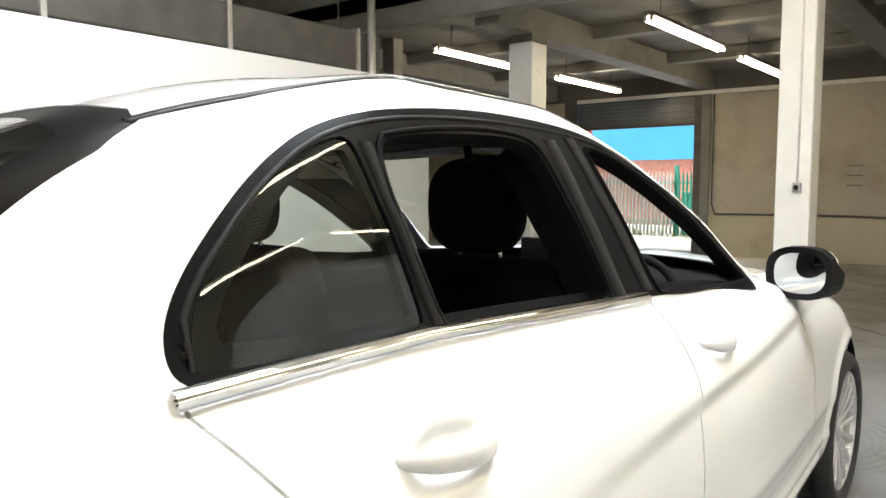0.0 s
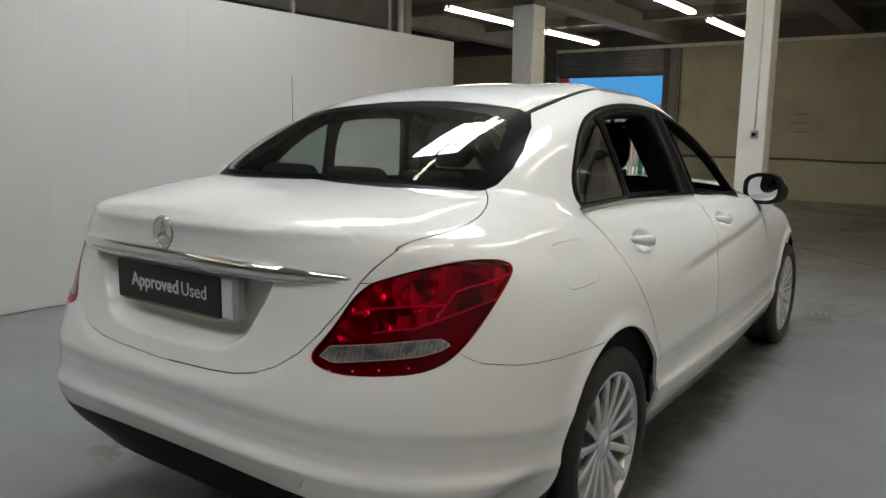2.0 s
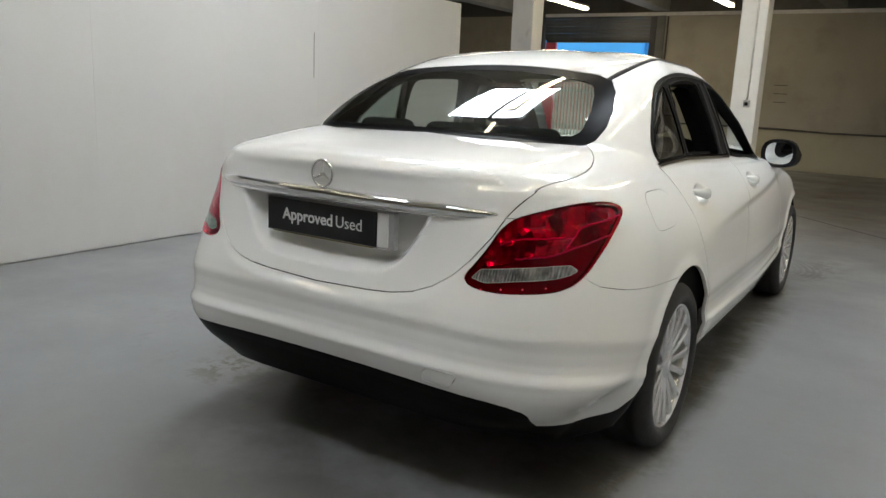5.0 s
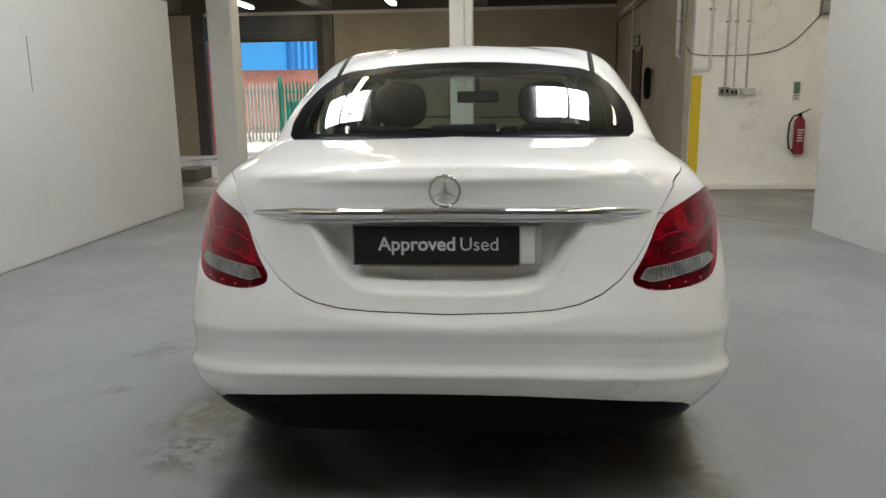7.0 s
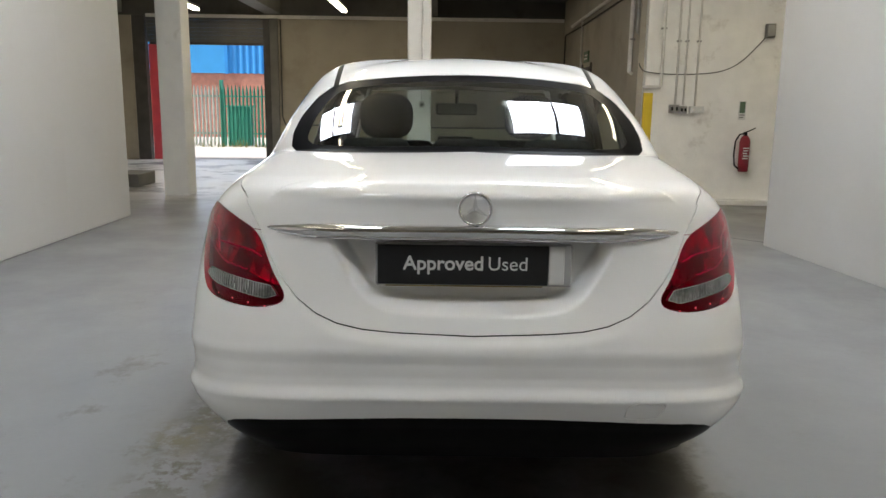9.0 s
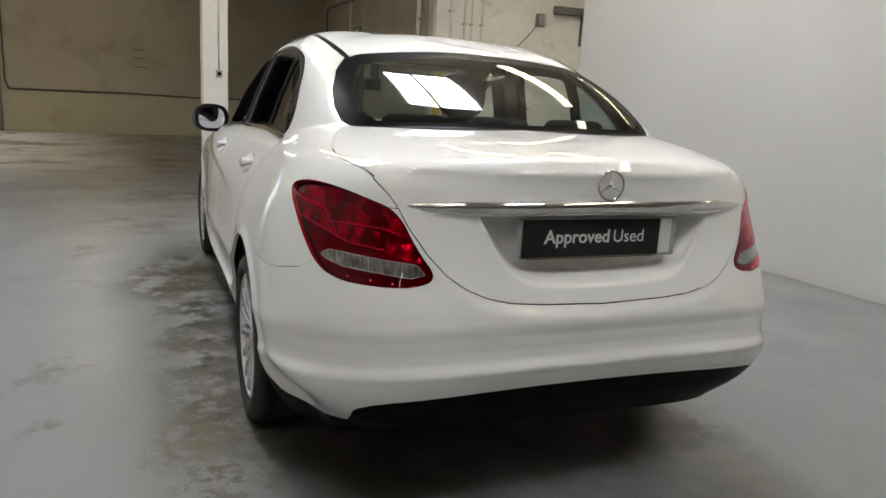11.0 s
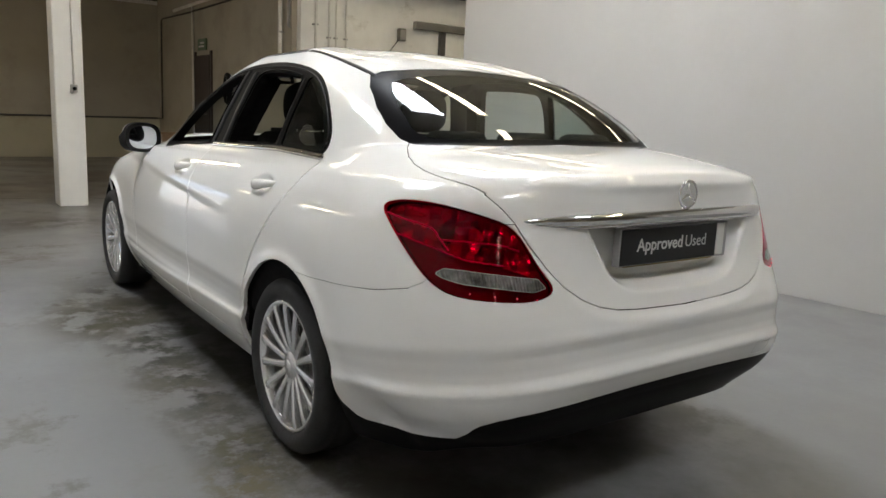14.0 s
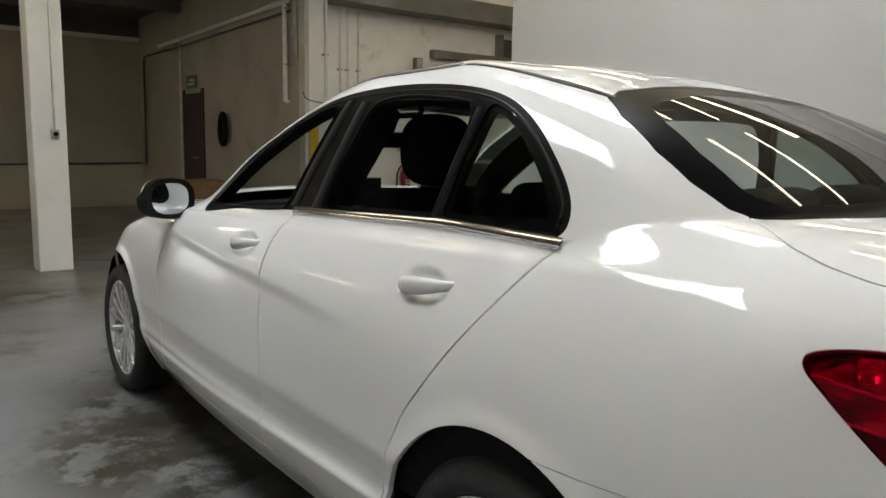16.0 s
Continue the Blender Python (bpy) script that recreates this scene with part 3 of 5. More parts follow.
part("cylinder", lathe(bmesh.new(), [(1e-4, 0.46), (0.058, 0.462), (0.068, 0.48), (0.070, 0.55), (0.070, 0.86), (0.062, 0.91), (0.04, 0.945), (0.025, 0.955), (1e-4, 0.96)], 28, "z", (EX, EYY, 0)), RED, ext, smooth=True)
part("valve", boxed((EX - 0.02, EYY - 0.02, 0.95), (EX + 0.02, EYY + 0.02, 1.0), 0.005), BLACK, ext)
part("lever", tube(bmesh.new(), [(EX - 0.03, EYY, 0.995), (EX + 0.05, EYY, 1.02), (EX + 0.13, EYY, 1.06)], 0.008, 6), BLACK, ext)
part("hose", tube(bmesh.new(), [(EX - 0.02, EYY, 0.98), (EX - 0.08, EYY, 0.97), (EX - 0.13, EYY, 0.88), (EX - 0.14, EYY, 0.70), (EX - 0.12, EYY, 0.55), (EX - 0.07, EYY - 0.03, 0.50)], 0.011, 8), BLACK, ext)
for k in range(5):
    part("label_bar", boxed((EX - 0.045 + 0.004 * (k % 2), EYY - 0.073, 0.78 - 0.035 * k), (EX + 0.04 - 0.012 * (k % 3), EYY - 0.068, 0.795 - 0.035 * k)), WHITEPLASTIC, ext)
part("bracket", boxed((EX - 0.03, EYY + 0.07, 0.70), (EX + 0.03, 8.5, 0.84)), STEEL, ext)
sign = empty("safety_sign", "small faded notice on the white wall", "sign")
part("sheet", boxed((3.988, 8.485, 1.165), (4.085, 8.499, 1.416), 0.003), WHITEPLASTIC, sign)
part("header", boxed((3.998, 8.479, 1.26), (4.070, 8.484, 1.41)), SIGNGREEN, sign)
for k in range(4):
    part("text_bar", boxed((4.003, 8.48, 1.29 - 0.032 * k), (4.066 - 0.01 * (k % 2), 8.484, 1.302 - 0.032 * k)), DARKSTEEL, sign)
guard = empty("corner_guard", "yellow painted steel guard on the wall's corner", "corner guard")
part("plate", boxed((2.662, 8.460, 0.000), (2.790, 8.498, 1.512), 0.006), YELLOW, guard)


def pipe_run(label, pts, r, material=PIPEWHITE, name="pipe", clips=()):
    ob = empty(name, label, name)
    part("run", tube(bmesh.new(), pts, r, 10), material, ob, smooth=True)
    for c in clips:
        part("clip", boxed((c[0] - r - 0.012, c[1] - r - 0.012, c[2] - 0.012), (c[0] + r + 0.012, c[1] + r + 0.012, c[2] + 0.012), 0.003), STEEL, ob)
    return ob


pipe_run("white painted pipe dropping to an elbow on the wall", [(2.881, 8.440, 4.191), (2.881, 8.440, 1.618), (2.871, 8.440, 1.589), (2.640, 8.440, 1.589)], 0.022, clips=((2.881, 8.460, 2.360), (2.881, 8.460, 3.324)))
for x, z, r in ((3.10, 1.36, 0.016), (3.21, 1.36, 0.012), (3.37, 1.34, 0.014)):
    pipe_run("thin painted conduit dropping to a switch box", [(x, 8.47, 4.3), (x, 8.47, z)], r, clips=((x, 8.485, 2.2), (x, 8.485, 3.1)))
for x0, x1, z0, z1 in ((3.02, 3.15, 1.25, 1.36), (3.16, 3.26, 1.24, 1.34), (3.30, 3.49, 1.25, 1.34)):
    sw = empty("switch_box", "grey metal switch box on the white wall", "switch box")
    part("case", boxed((x0, 8.43, z0), (x1, 8.5, z1), 0.008), WHITEPLASTIC if x0 > 3.28 else STEEL, sw)
    for k in range(2):
        xm = x0 + (x1 - x0) * (k + 0.5) / 2
        part("switch", boxed((xm - 0.012, 8.415, z0 + 0.03), (xm + 0.012, 8.431, z1 - 0.03), 0.003), BLACK if x0 < 3.28 else PIPEWHITE, sw)
pipe_run("black cable slung across the white wall", catmull_line([(2.585, 8.50, 1.90), (2.62, 8.475, 1.82), (2.72, 8.475, 1.785), (2.987, 8.475, 1.765), (3.372, 8.475, 1.770), (3.709, 8.475, 1.815), (3.950, 8.475, 1.937), (4.16, 8.475, 2.145), (4.287, 8.475, 2.302)]), 0.006, BLACKCABLE, "cable")
bx = empty("junction_box", "weathered grey box on the white wall", "junction box")
part("case", boxed((4.25, 8.42, 2.26), (4.37, 8.500, 2.44), 0.01), BEAM, bx)
part("lid", boxed((4.262, 8.405, 2.275), (4.358, 8.422, 2.425), 0.006), STEEL, bx)
lin = empty("timber_lintel", "broken grey timber and brick edge round a hole in the wall", "lintel")
part("beam", boxed((4.528, 8.400, 2.456), (6.358, 8.500, 2.572), 0.015), BEAM, lin)
part("upright", boxed((5.010, 8.420, 2.023), (5.106, 8.500, 2.456), 0.01), DARKSTEEL, lin)
part("hole_edge", boxed((5.732, 8.400, 2.572), (5.829, 8.500, 2.890), 0.01), BEAM, lin)
# wall is uncut here: a flat dark plate gives the hole's shade
part("hole_shade", boxed((5.829, 8.480, 2.572), (6.936, 8.500, 2.842), 0.0), DARKSTEEL, lin)
slab("kerb_right", (2.726, 8.320, 0.000), (4.721, 8.500, 0.070), COLUMN, "stained concrete plinth at the foot of the wall", 0.012, "kerb")
pipe_run("tall pale pipe on the corner of the side wall", [(2.55, 8.90, 3.42), (2.55, 8.90, 1.80), (2.60, 8.90, 1.78)], 0.030, clips=((2.57, 8.90, 2.25), (2.57, 8.90, 2.94)))
pipe_run("dark conduit on the corner of the wall", [(2.57, 8.66, 4.09), (2.57, 8.66, 2.32), (2.61, 8.66, 2.30)], 0.02, STEEL)
pipe_run("pale pipe along the top of the side wall", [(2.55, 8.8, 3.02), (2.55, 13.6, 2.92), (2.55, 13.9, 2.91)], 0.03, clips=((2.57, 10.3, 2.99), (2.57, 11.8, 2.96)))
pipe_run("dark conduit along the top of the side wall", [(2.57, 8.8, 2.90), (2.57, 13.0, 2.82), (2.57, 14.75, 2.82), (2.57, 14.85, 2.78), (2.57, 14.9, 0.82), (2.57, 15.12, 0.82)], 0.016, DARKSTEEL, "conduit")
pipe_run("pale pipe dropping down the side wall", [(2.57, 12.85, 2.90), (2.57, 12.85, 0.55)], 0.022)
pipe_run("dark conduit along the far wall", [(-3.6, FAR - 0.03, 0.82), (-1.3, FAR - 0.03, 0.83), (-0.2, FAR - 0.03, 0.80), (2.55, FAR - 0.03, 0.82)], 0.018, DARKSTEEL, "conduit")
pipe_run("dark cable down the far wall beside the door", [(-3.66, FAR - 0.03, 3.1), (-3.66, FAR - 0.03, 1.0), (-3.60, FAR - 0.03, 0.84)], 0.014, DARKSTEEL, "conduit")
dr = empty("side_door", "closed dark brown door in the cream side wall", "door")
part("leaf", boxed((2.56, 11.95, 0.0), (2.598, 12.72, 2.03), 0.006), DOORBROWN, dr)
part("frame", boxed((2.57, 12.72, 0.0), (2.599, 12.80, 2.10), 0.004), DOORBROWN, dr)
part("frame", boxed((2.57, 11.87, 0.0), (2.599, 11.95, 2.10), 0.004), DOORBROWN, dr)
part("handle", tube(bmesh.new(), [(2.55, 12.05, 1.0), (2.52, 12.05, 1.0), (2.52, 12.17, 1.0)], 0.009), STEEL, dr)
ex = empty("exit_sign", "faded green exit sign above the brown door", "sign")
part("panel", boxed((2.57, 12.15, 2.12), (2.596, 12.58, 2.32), 0.004), SIGNGREEN, ex)
for k in range(2):
    part("sign_bar", boxed((2.563, 12.22, 2.17 + 0.06 * k), (2.569, 12.50 - 0.08 * k, 2.20 + 0.06 * k)), WHITEPLASTIC, ex)
hs = empty("hanging_hose", "coiled dark hose hung on the side wall", "hose")
part("coil", tube(bmesh.new(), [(2.53, 10.95 + 0.10 * math.cos(a), 1.45 + 0.22 * math.sin(a)) for a in [2 * math.pi * k / 24 for k in range(25)]], 0.045, 8), BLACK, hs, smooth=True)
part("peg", tube(bmesh.new(), [(2.50, 10.95, 1.67), (2.60, 10.95, 1.67)], 0.012), STEEL, hs)
for k in range(3):
    tagged(link("wall_mark", boxed((-1.33, FAR - 0.012, 1.36 + 0.17 * k), (-1.08, FAR - 0.003, 1.375 + 0.17 * k)), DARKSTEEL), "short dark scrape on the far wall", "mark", kind="structure")
crate = empty("plywood_crate", "brown plywood crate standing on the far bay floor", "crate")
part("case", boxed((1.40, 10.10, 0.06), (2.25, 10.75, 0.70), 0.006), BROWNWOOD, crate)
for xx in (1.42, 1.79, 2.16):
    part("runner", boxed((xx, 10.10, 0.0), (xx + 0.08, 10.75, 0.06)), BROWNWOOD, crate)
part("lid", boxed((1.38, 10.08, 0.70), (2.27, 10.77, 0.725), 0.004), BROWNWOOD, crate)
joint = bmesh.new()
prev = None
for x, y in catmull_line([(-16.0, 9.6), (-5.0, 9.1), (-2.6, 8.9), (-1.1, 8.70), (-0.2, 8.60), (0.3, 8.22), (0.8, 7.70), (1.27, 7.23), (2.2, 6.35), (3.1, 5.5), (8.5, 0.3)]):
    pair = [joint.verts.new((x + 0.007, y + 0.009, 0.0012)), joint.verts.new((x - 0.007, y - 0.009, 0.0012))]
    if prev:
        joint.faces.new((prev[1], pair[1], pair[0], prev[0]))
    prev = pair
tagged(link("floor_joint", joint, BLACKCABLE), "thin dark joint across the concrete floor", "joint", kind="structure")
blk = empty("concrete_block", "low grey concrete block on the floor by the column", "block")
part("block", boxed((-5.15, 9.6, 0.0), (-4.75, 10.3, 0.20), 0.015), BEAM, blk)
# pipework and steel above and behind the left partition
duct = empty("ventilation_duct", "dark sheet steel duct behind the white partition", "duct")
part("trunk", boxed((-5.3, 0.5, 2.62), (-4.7, 7.0, 3.05), 0.02), DARKSTEEL, duct)
for y in (1.5, 3.2, 4.9, 6.6):
    part("flange", boxed((-5.33, y, 2.59), (-4.67, y + 0.05, 3.08), 0.005), STEEL, duct)
    part("hanger", tube(bmesh.new(), [(-5.0, y + 0.02, 3.05), (-5.0, y + 0.02, 4.41)], 0.008, 6), DARKSTEEL, duct)
pipe_run("grey pipe dropping behind the partition", [(-4.6, 6.75, 4.4), (-4.6, 6.75, 0.0)], 0.045, STEEL)


# ---- the car: body surface ----
# level: half width, rear y, rear corner depth, corner power, rear z, corner z, side z at the rear axle, side z at the front axle, front y, front corner depth, front z
LEVELS = [
    (0.800, 0.060, 0.360, 5.200, 0.300, 0.280, 0.200, 0.200, 4.440, 0.680, 0.200),
    (0.875, -0.030, 0.440, 5.000, 0.430, 0.370, 0.330, 0.330, 4.500, 0.680, 0.330),
    (0.905, -0.065, 0.560, 4.600, 0.560, 0.520, 0.490, 0.490, 4.540, 0.680, 0.480),
    (0.907, -0.050, 0.600, 4.600, 0.690, 0.660, 0.630, 0.630, 4.520, 0.680, 0.600),
    (0.903, -0.010, 0.620, 4.200, 0.830, 0.800, 0.760, 0.750, 4.470, 0.680, 0.690),
    (0.885, -0.005, 0.620, 3.300, 0.960, 0.920, 0.870, 0.850, 4.400, 0.750, 0.760),
    (0.850, -0.005, 0.590, 2.600, 1.085, 1.040, 0.965, 0.920, 4.220, 0.850, 0.850),
    (0.805, 0.090, 0.620, 2.800, 1.125, 1.100, 1.040, 0.980, 3.900, 0.800, 0.960),
    (0.757, 0.555, 0.450, 4.600, 1.160, 1.150, 1.100, 1.030, 3.400, 0.600, 1.050),
    (0.692, 0.795, 0.420, 5.500, 1.308, 1.300, 1.275, 1.240, 3.000, 0.600, 1.240),
    (0.600, 1.090, 0.380, 5.200, 1.424, 1.424, 1.450, 1.440, 2.450, 0.500, 1.430),
    (0.420, 1.340, 0.300, 4.000, 1.492, 1.494, 1.516, 1.508, 2.250, 0.400, 1.490),
    (0.002, 1.650, 0.200, 4.000, 1.533, 1.533, 1.535, 1.528, 2.050, 0.200, 1.520),
]


def outline(level, n_rear, n_side, n_front):
    """The half plan of one level from the rear centre to the front centre: rows of x, y, z."""
    w, yr, cr, m, zr, zc, zs, zf, yf, cf, zn = level
    rows = []
    for i in range(n_rear):
        b = (i / n_rear) ** 1.5
        a = 0.5 * math.pi * b
        x = w * math.sin(a) ** (2 / m)
        y = yr + cr * (1 - math.cos(a))
        e = min(b / 0.55, 1)
        f = max((b - 0.45) / 0.55, 0)
        rows.append((x, y, zr + (zc - zr) * e * e * (3 - 2 * e) + (zs - zc) * f * f * (3 - 2 * f)))
    for i in range(n_side):
        b = i / n_side
        y = yr + cr + (yf - cf - yr - cr) * b
        rows.append((w, y, zs + (zf - zs) * b))
    for i in range(n_front + 1):
        a = 0.5 * math.pi * i / n_front
        x = w * max(math.cos(a), 0) ** 0.8
        y = yf - cf + cf * math.sin(a)
        b = i / n_front
        rows.append((x, y, zf + (zn - zf) * b * b * (3 - 2 * b)))
    rows = np.array(rows)
    t = np.clip((rows[:, 1] - 2.3) / 1.8, 0, 1)
    rows[:, 0] *= 1 - 0.075 * t * t * (3 - 2 * t)
    return rows


def catmull(P, per, axis=0):
    """Smooth a grid of points along its first axis, per new rows for each old one."""
    P = np.moveaxis(P, axis, 0)
    n = len(P)
    ext = np.concatenate([2 * P[:1] - P[1:2], P, 2 * P[-1:] - P[-2:-1]])
    out = []
    for i in range(n - 1):
        p0, p1, p2, p3 = ext[i : i + 4]
        for k in range(per):
            t = k / per
            out.append(0.5 * (2 * p1 + (p2 - p0) * t + (2 * p0 - 5 * p1 + 4 * p2 - p3) * t * t + (3 * p1 - p0 - 3 * p2 + p3) * t ** 3))
    out.append(P[-1])
    return np.moveaxis(np.array(out), 0, axis)


def sdf(pts, u, v):
    """Signed distance of points (u, v) to a closed polygon: negative inside."""
    p = np.array(pts, float)
    q = np.roll(p, -1, axis=0)
    best = np.full(u.shape, 1e9)
    inside = np.zeros(u.shape, bool)
    for (ax, ay), (bx, by) in zip(p, q):
        dx, dy = bx - ax, by - ay
        t = np.clip(((u - ax) * dx + (v - ay) * dy) / max(dx * dx + dy * dy, 1e-12), 0, 1)
        best = np.minimum(best, np.hypot(u - ax - t * dx, v - ay - t * dy))
        if ay != by:
            cross = ((ay > v) != (by > v)) & (u < (bx - ax) * (v - ay) / (by - ay) + ax)
            inside ^= cross
    return np.where(inside, -best, best)


def rounded(pts, n=6, cut=0.25):
    """A closed polygon with its corners cut and smoothed (Chaikin)."""
    p = np.array(pts, float)
    for _ in range(n if n < 4 else 3):
        q = np.roll(p, -1, axis=0)
        p = np.stack([p * (1 - cut) + q * cut, p * cut + q * (1 - cut)], 1).reshape(-1, 2)
    return p


def ramp(a, lo, hi):
    t = np.clip((a - lo) / (hi - lo), 0, 1)
    return t * t * (3 - 2 * t)


RECESS = rounded([(-0.41, 0.985), (-0.382, 0.930), (-0.345, 0.860), (-0.295, 0.785), (-0.20, 0.752), (0.20, 0.752), (0.295, 0.785), (0.345, 0.860), (0.382, 0.930), (0.41, 0.985)])
TUCK = 0.11
REAR_AXLE, FRONT_AXLE, AXLE_Z, ARCH = 0.965, 3.86, 0.325, 0.395


def body_grid(nr=120, ns=120, nf=40, per=20):
    """The smooth body surface with its creases, ledge, handle cups and number plate recess."""
    cage = np.array([outline(l, nr, ns, nf) for l in LEVELS])
    g = catmull(cage, per)
    # rear window and the roof behind it: one plain curve each, with an edge between them
    col = np.arange(cage.shape[1])
    keep = (1 - ramp(col, 0.63 * nr, 0.946 * nr))[None, :, None]
    for a in (8, 10):
        t = np.linspace(0, 1, 2 * per + 1)[:, None, None]
        arc = cage[a] * (2 * t - 1) * (t - 1) + cage[a + 1] * 4 * t * (1 - t) + cage[a + 2] * t * (2 * t - 1)
        rows = slice(a * per, (a + 2) * per + 1)
        g[rows] = arc * keep + g[rows] * (1 - keep)
    # boot deck: one shallow curve up to the foot of the rear window
    t = np.linspace(0, 1, per + 1)[:, None, None]
    mid = (cage[7] + cage[8]) / 2 + np.array([0, 0, 0.007])
    arc = cage[7] * (1 - t) ** 2 + mid * 2 * t * (1 - t) + cage[8] * t * t
    rows = slice(7 * per, 8 * per + 1)
    g[rows] = arc * keep + g[rows] * (1 - keep)
    x, y, z = g[..., 0].copy(), g[..., 1].copy(), g[..., 2].copy()
    # falling crease on the doors and the sill crease
    zc = 0.80 + 0.055 * (y - 1.3)
    band = ramp(y, 1.3, 2.2) * (1 - ramp(y, 3.4, 4.1)) * ramp(x, 0.6, 0.8)
    below = zc - z
    g[..., 0] -= 0.013 * band * ramp(below, -0.02, 0.03) * np.exp(-np.clip(below, 0, 9) / 0.13)
    zl = 0.40 + 0.02 * (2.4 - y)
    g[..., 0] += 0.012 * ramp(y, 1.3, 1.5) * (1 - ramp(y, 3.3, 3.5)) * ramp(zl - z, -0.01, 0.012) * ramp(x, 0.6, 0.8)
    # ledge low on the rear bumper, and the soft break above it
    zb = np.interp(x + y, [0.2, 0.4, 0.61, 0.82, 1.0, 1.12, 1.25, 1.45], [0.524, 0.519, 0.508, 0.491, 0.476, 0.463, 0.446, 0.410])
    out = (1 - 0.5 * ramp(y, 0.15, 0.50)) * np.interp(z - zb, [-0.20, -0.10, -0.012, 0.0, 0.008, 0.034, 0.060, 0.100, 0.128, 0.140, 0.155, 0.20], [0, -0.004, 0.006, 0.010, 0.008, -0.008, -0.012, -0.008, 0.0015, 0.003, 0.002, 0])
    k = np.clip(x / 0.9, 0, 1) ** 3
    g[..., 0] += out * k
    g[..., 1] -= out * (1 - k)
    # the bumper's top stands out under the lid
    zs = np.interp(x, [0, 0.21, 0.30, 0.37, 0.43, 0.485, 0.53], [0.702, 0.709, 0.716, 0.730, 0.754, 0.792, 0.842])
    g[..., 1] -= 0.010 * ramp(zs - z, 0.002, 0.034) * (1 - ramp(zs - z, 0.03, 0.19)) * (1 - ramp(x, 0.25, 0.54)) * (y < 0.3)
    # the bumper's foot tucks in at its corners
    g[..., 0] *= 1 - TUCK * (1 - ramp(z, 0.30, 0.47)) * (1 - ramp(y, 0.34, 0.58))
    # number plate recess in the lid
    dep = np.where(y < 0.4, ramp(-sdf(RECESS, x, z), -0.001, 0.034), 0)
    g[..., 1] += 0.068 * dep
    # sharp lip along the top of the lid
    lip = np.exp(-((z - 1.078) / 0.02) ** 2) * (1 - ramp(x, 0.5, 0.66)) * (y < 0.12)
    g[..., 1] -= 0.012 * lip
    # cups behind the door handles
    for hy, hz in ((1.285, 0.955), (2.285, 0.938)):
        r = np.hypot((y - hy) / 0.105, (z - hz) / 0.045)
        g[..., 0] -= 0.022 * (1 - ramp(r, 0.25, 1.0)) * ramp(x, 0.6, 0.8)
    # wheel arch flares
    for cy in (REAR_AXLE, FRONT_AXLE):
        r = np.hypot(y - cy, z - AXLE_Z)
        g[..., 0] += 0.010 * np.exp(-((r - ARCH) / 0.03) ** 2) * ramp(x, 0.6, 0.75) * (z < 0.8)
    return g


# ---- cutting the surface into panels ----
def full_mesh(g):
    """Both halves as vertices, normals and triangles."""
    n, m = g.shape[:2]
    du = np.gradient(g, axis=1)
    dv = np.gradient(g, axis=0)
    nm = np.cross(du, dv)
    nm /= np.maximum(np.linalg.norm(nm, axis=-1, keepdims=True), 1e-9)
    nm[:, 0, 0] = 0
    nm[-1] = (0, 0, 1)
    i = np.arange(n * m).reshape(n, m)
    a, b, c, d = i[:-1, :-1].ravel(), i[:-1, 1:].ravel(), i[1:, 1:].ravel(), i[1:, :-1].ravel()
    f = np.concatenate([np.stack([a, b, c], 1), np.stack([a, c, d], 1)])
    v, nn = g.reshape(-1, 3), nm.reshape(-1, 3)
    flip = np.array([-1, 1, 1])
    v2, n2 = np.concatenate([v, v * flip]), np.concatenate([nn, nn * flip])
    f2 = np.concatenate([f, f[:, ::-1] + len(v)])
    left = np.arange(n * m, 2 * n * m).reshape(n, m)
    remap = np.arange(2 * n * m)
    remap[left[:, 0]], remap[left[:, -1]] = i[:, 0], i[:, -1]
    return v2, n2, remap[f2]


def split(mesh, field, both=True):
    """Cut a mesh along field(x, y, z) = 0; returns the part inside (below 0) and the rest. both: the same on either side."""
    v, n, f = mesh
    s = field(np.abs(v[:, 0]) if both else v[:, 0], v[:, 1], v[:, 2])
    s = np.where(np.abs(s) < 1e-6, 1e-6, s)
    sg = s[f] < 0
    k = sg.sum(1)
    keep_in, keep_out, mixed = f[k == 3], f[k == 0], f[(k == 1) | (k == 2)]
    mk = (s[mixed] < 0).sum(1)
    one = np.where(mk[:, None] == 1, s[mixed] < 0, s[mixed] > 0)
    at = one.argmax(1)
    r = np.arange(len(mixed))
    p, q, w = mixed[r, at], mixed[r, (at + 1) % 3], mixed[r, (at + 2) % 3]
    e = np.concatenate([np.stack([p, q], 1), np.stack([p, w], 1)])
    key = np.sort(e, axis=1)
    uniq, inv = np.unique(key, axis=0, return_inverse=True)
    inv = inv.ravel()
    t = s[uniq[:, 0]] / (s[uniq[:, 0]] - s[uniq[:, 1]])
    nv = v[uniq[:, 0]] * (1 - t[:, None]) + v[uniq[:, 1]] * t[:, None]
    nn = n[uniq[:, 0]] * (1 - t[:, None]) + n[uniq[:, 1]] * t[:, None]
    nn /= np.maximum(np.linalg.norm(nn, axis=1, keepdims=True), 1e-9)
    base = len(v)
    a, b = base + inv[: len(mixed)], base + inv[len(mixed) :]
    tip = np.stack([p, a, b], 1)
    rest = np.concatenate([np.stack([a, q, w], 1), np.stack([a, w, b], 1)])
    tip_in = mk == 1
    twice = np.concatenate([tip_in, tip_in])
    fin = np.concatenate([keep_in, tip[tip_in], rest[~twice]])
    fout = np.concatenate([keep_out, tip[~tip_in], rest[twice]])
    v, n = np.concatenate([v, nv]), np.concatenate([n, nn])
    return compact(v, n, fin), compact(v, n, fout)


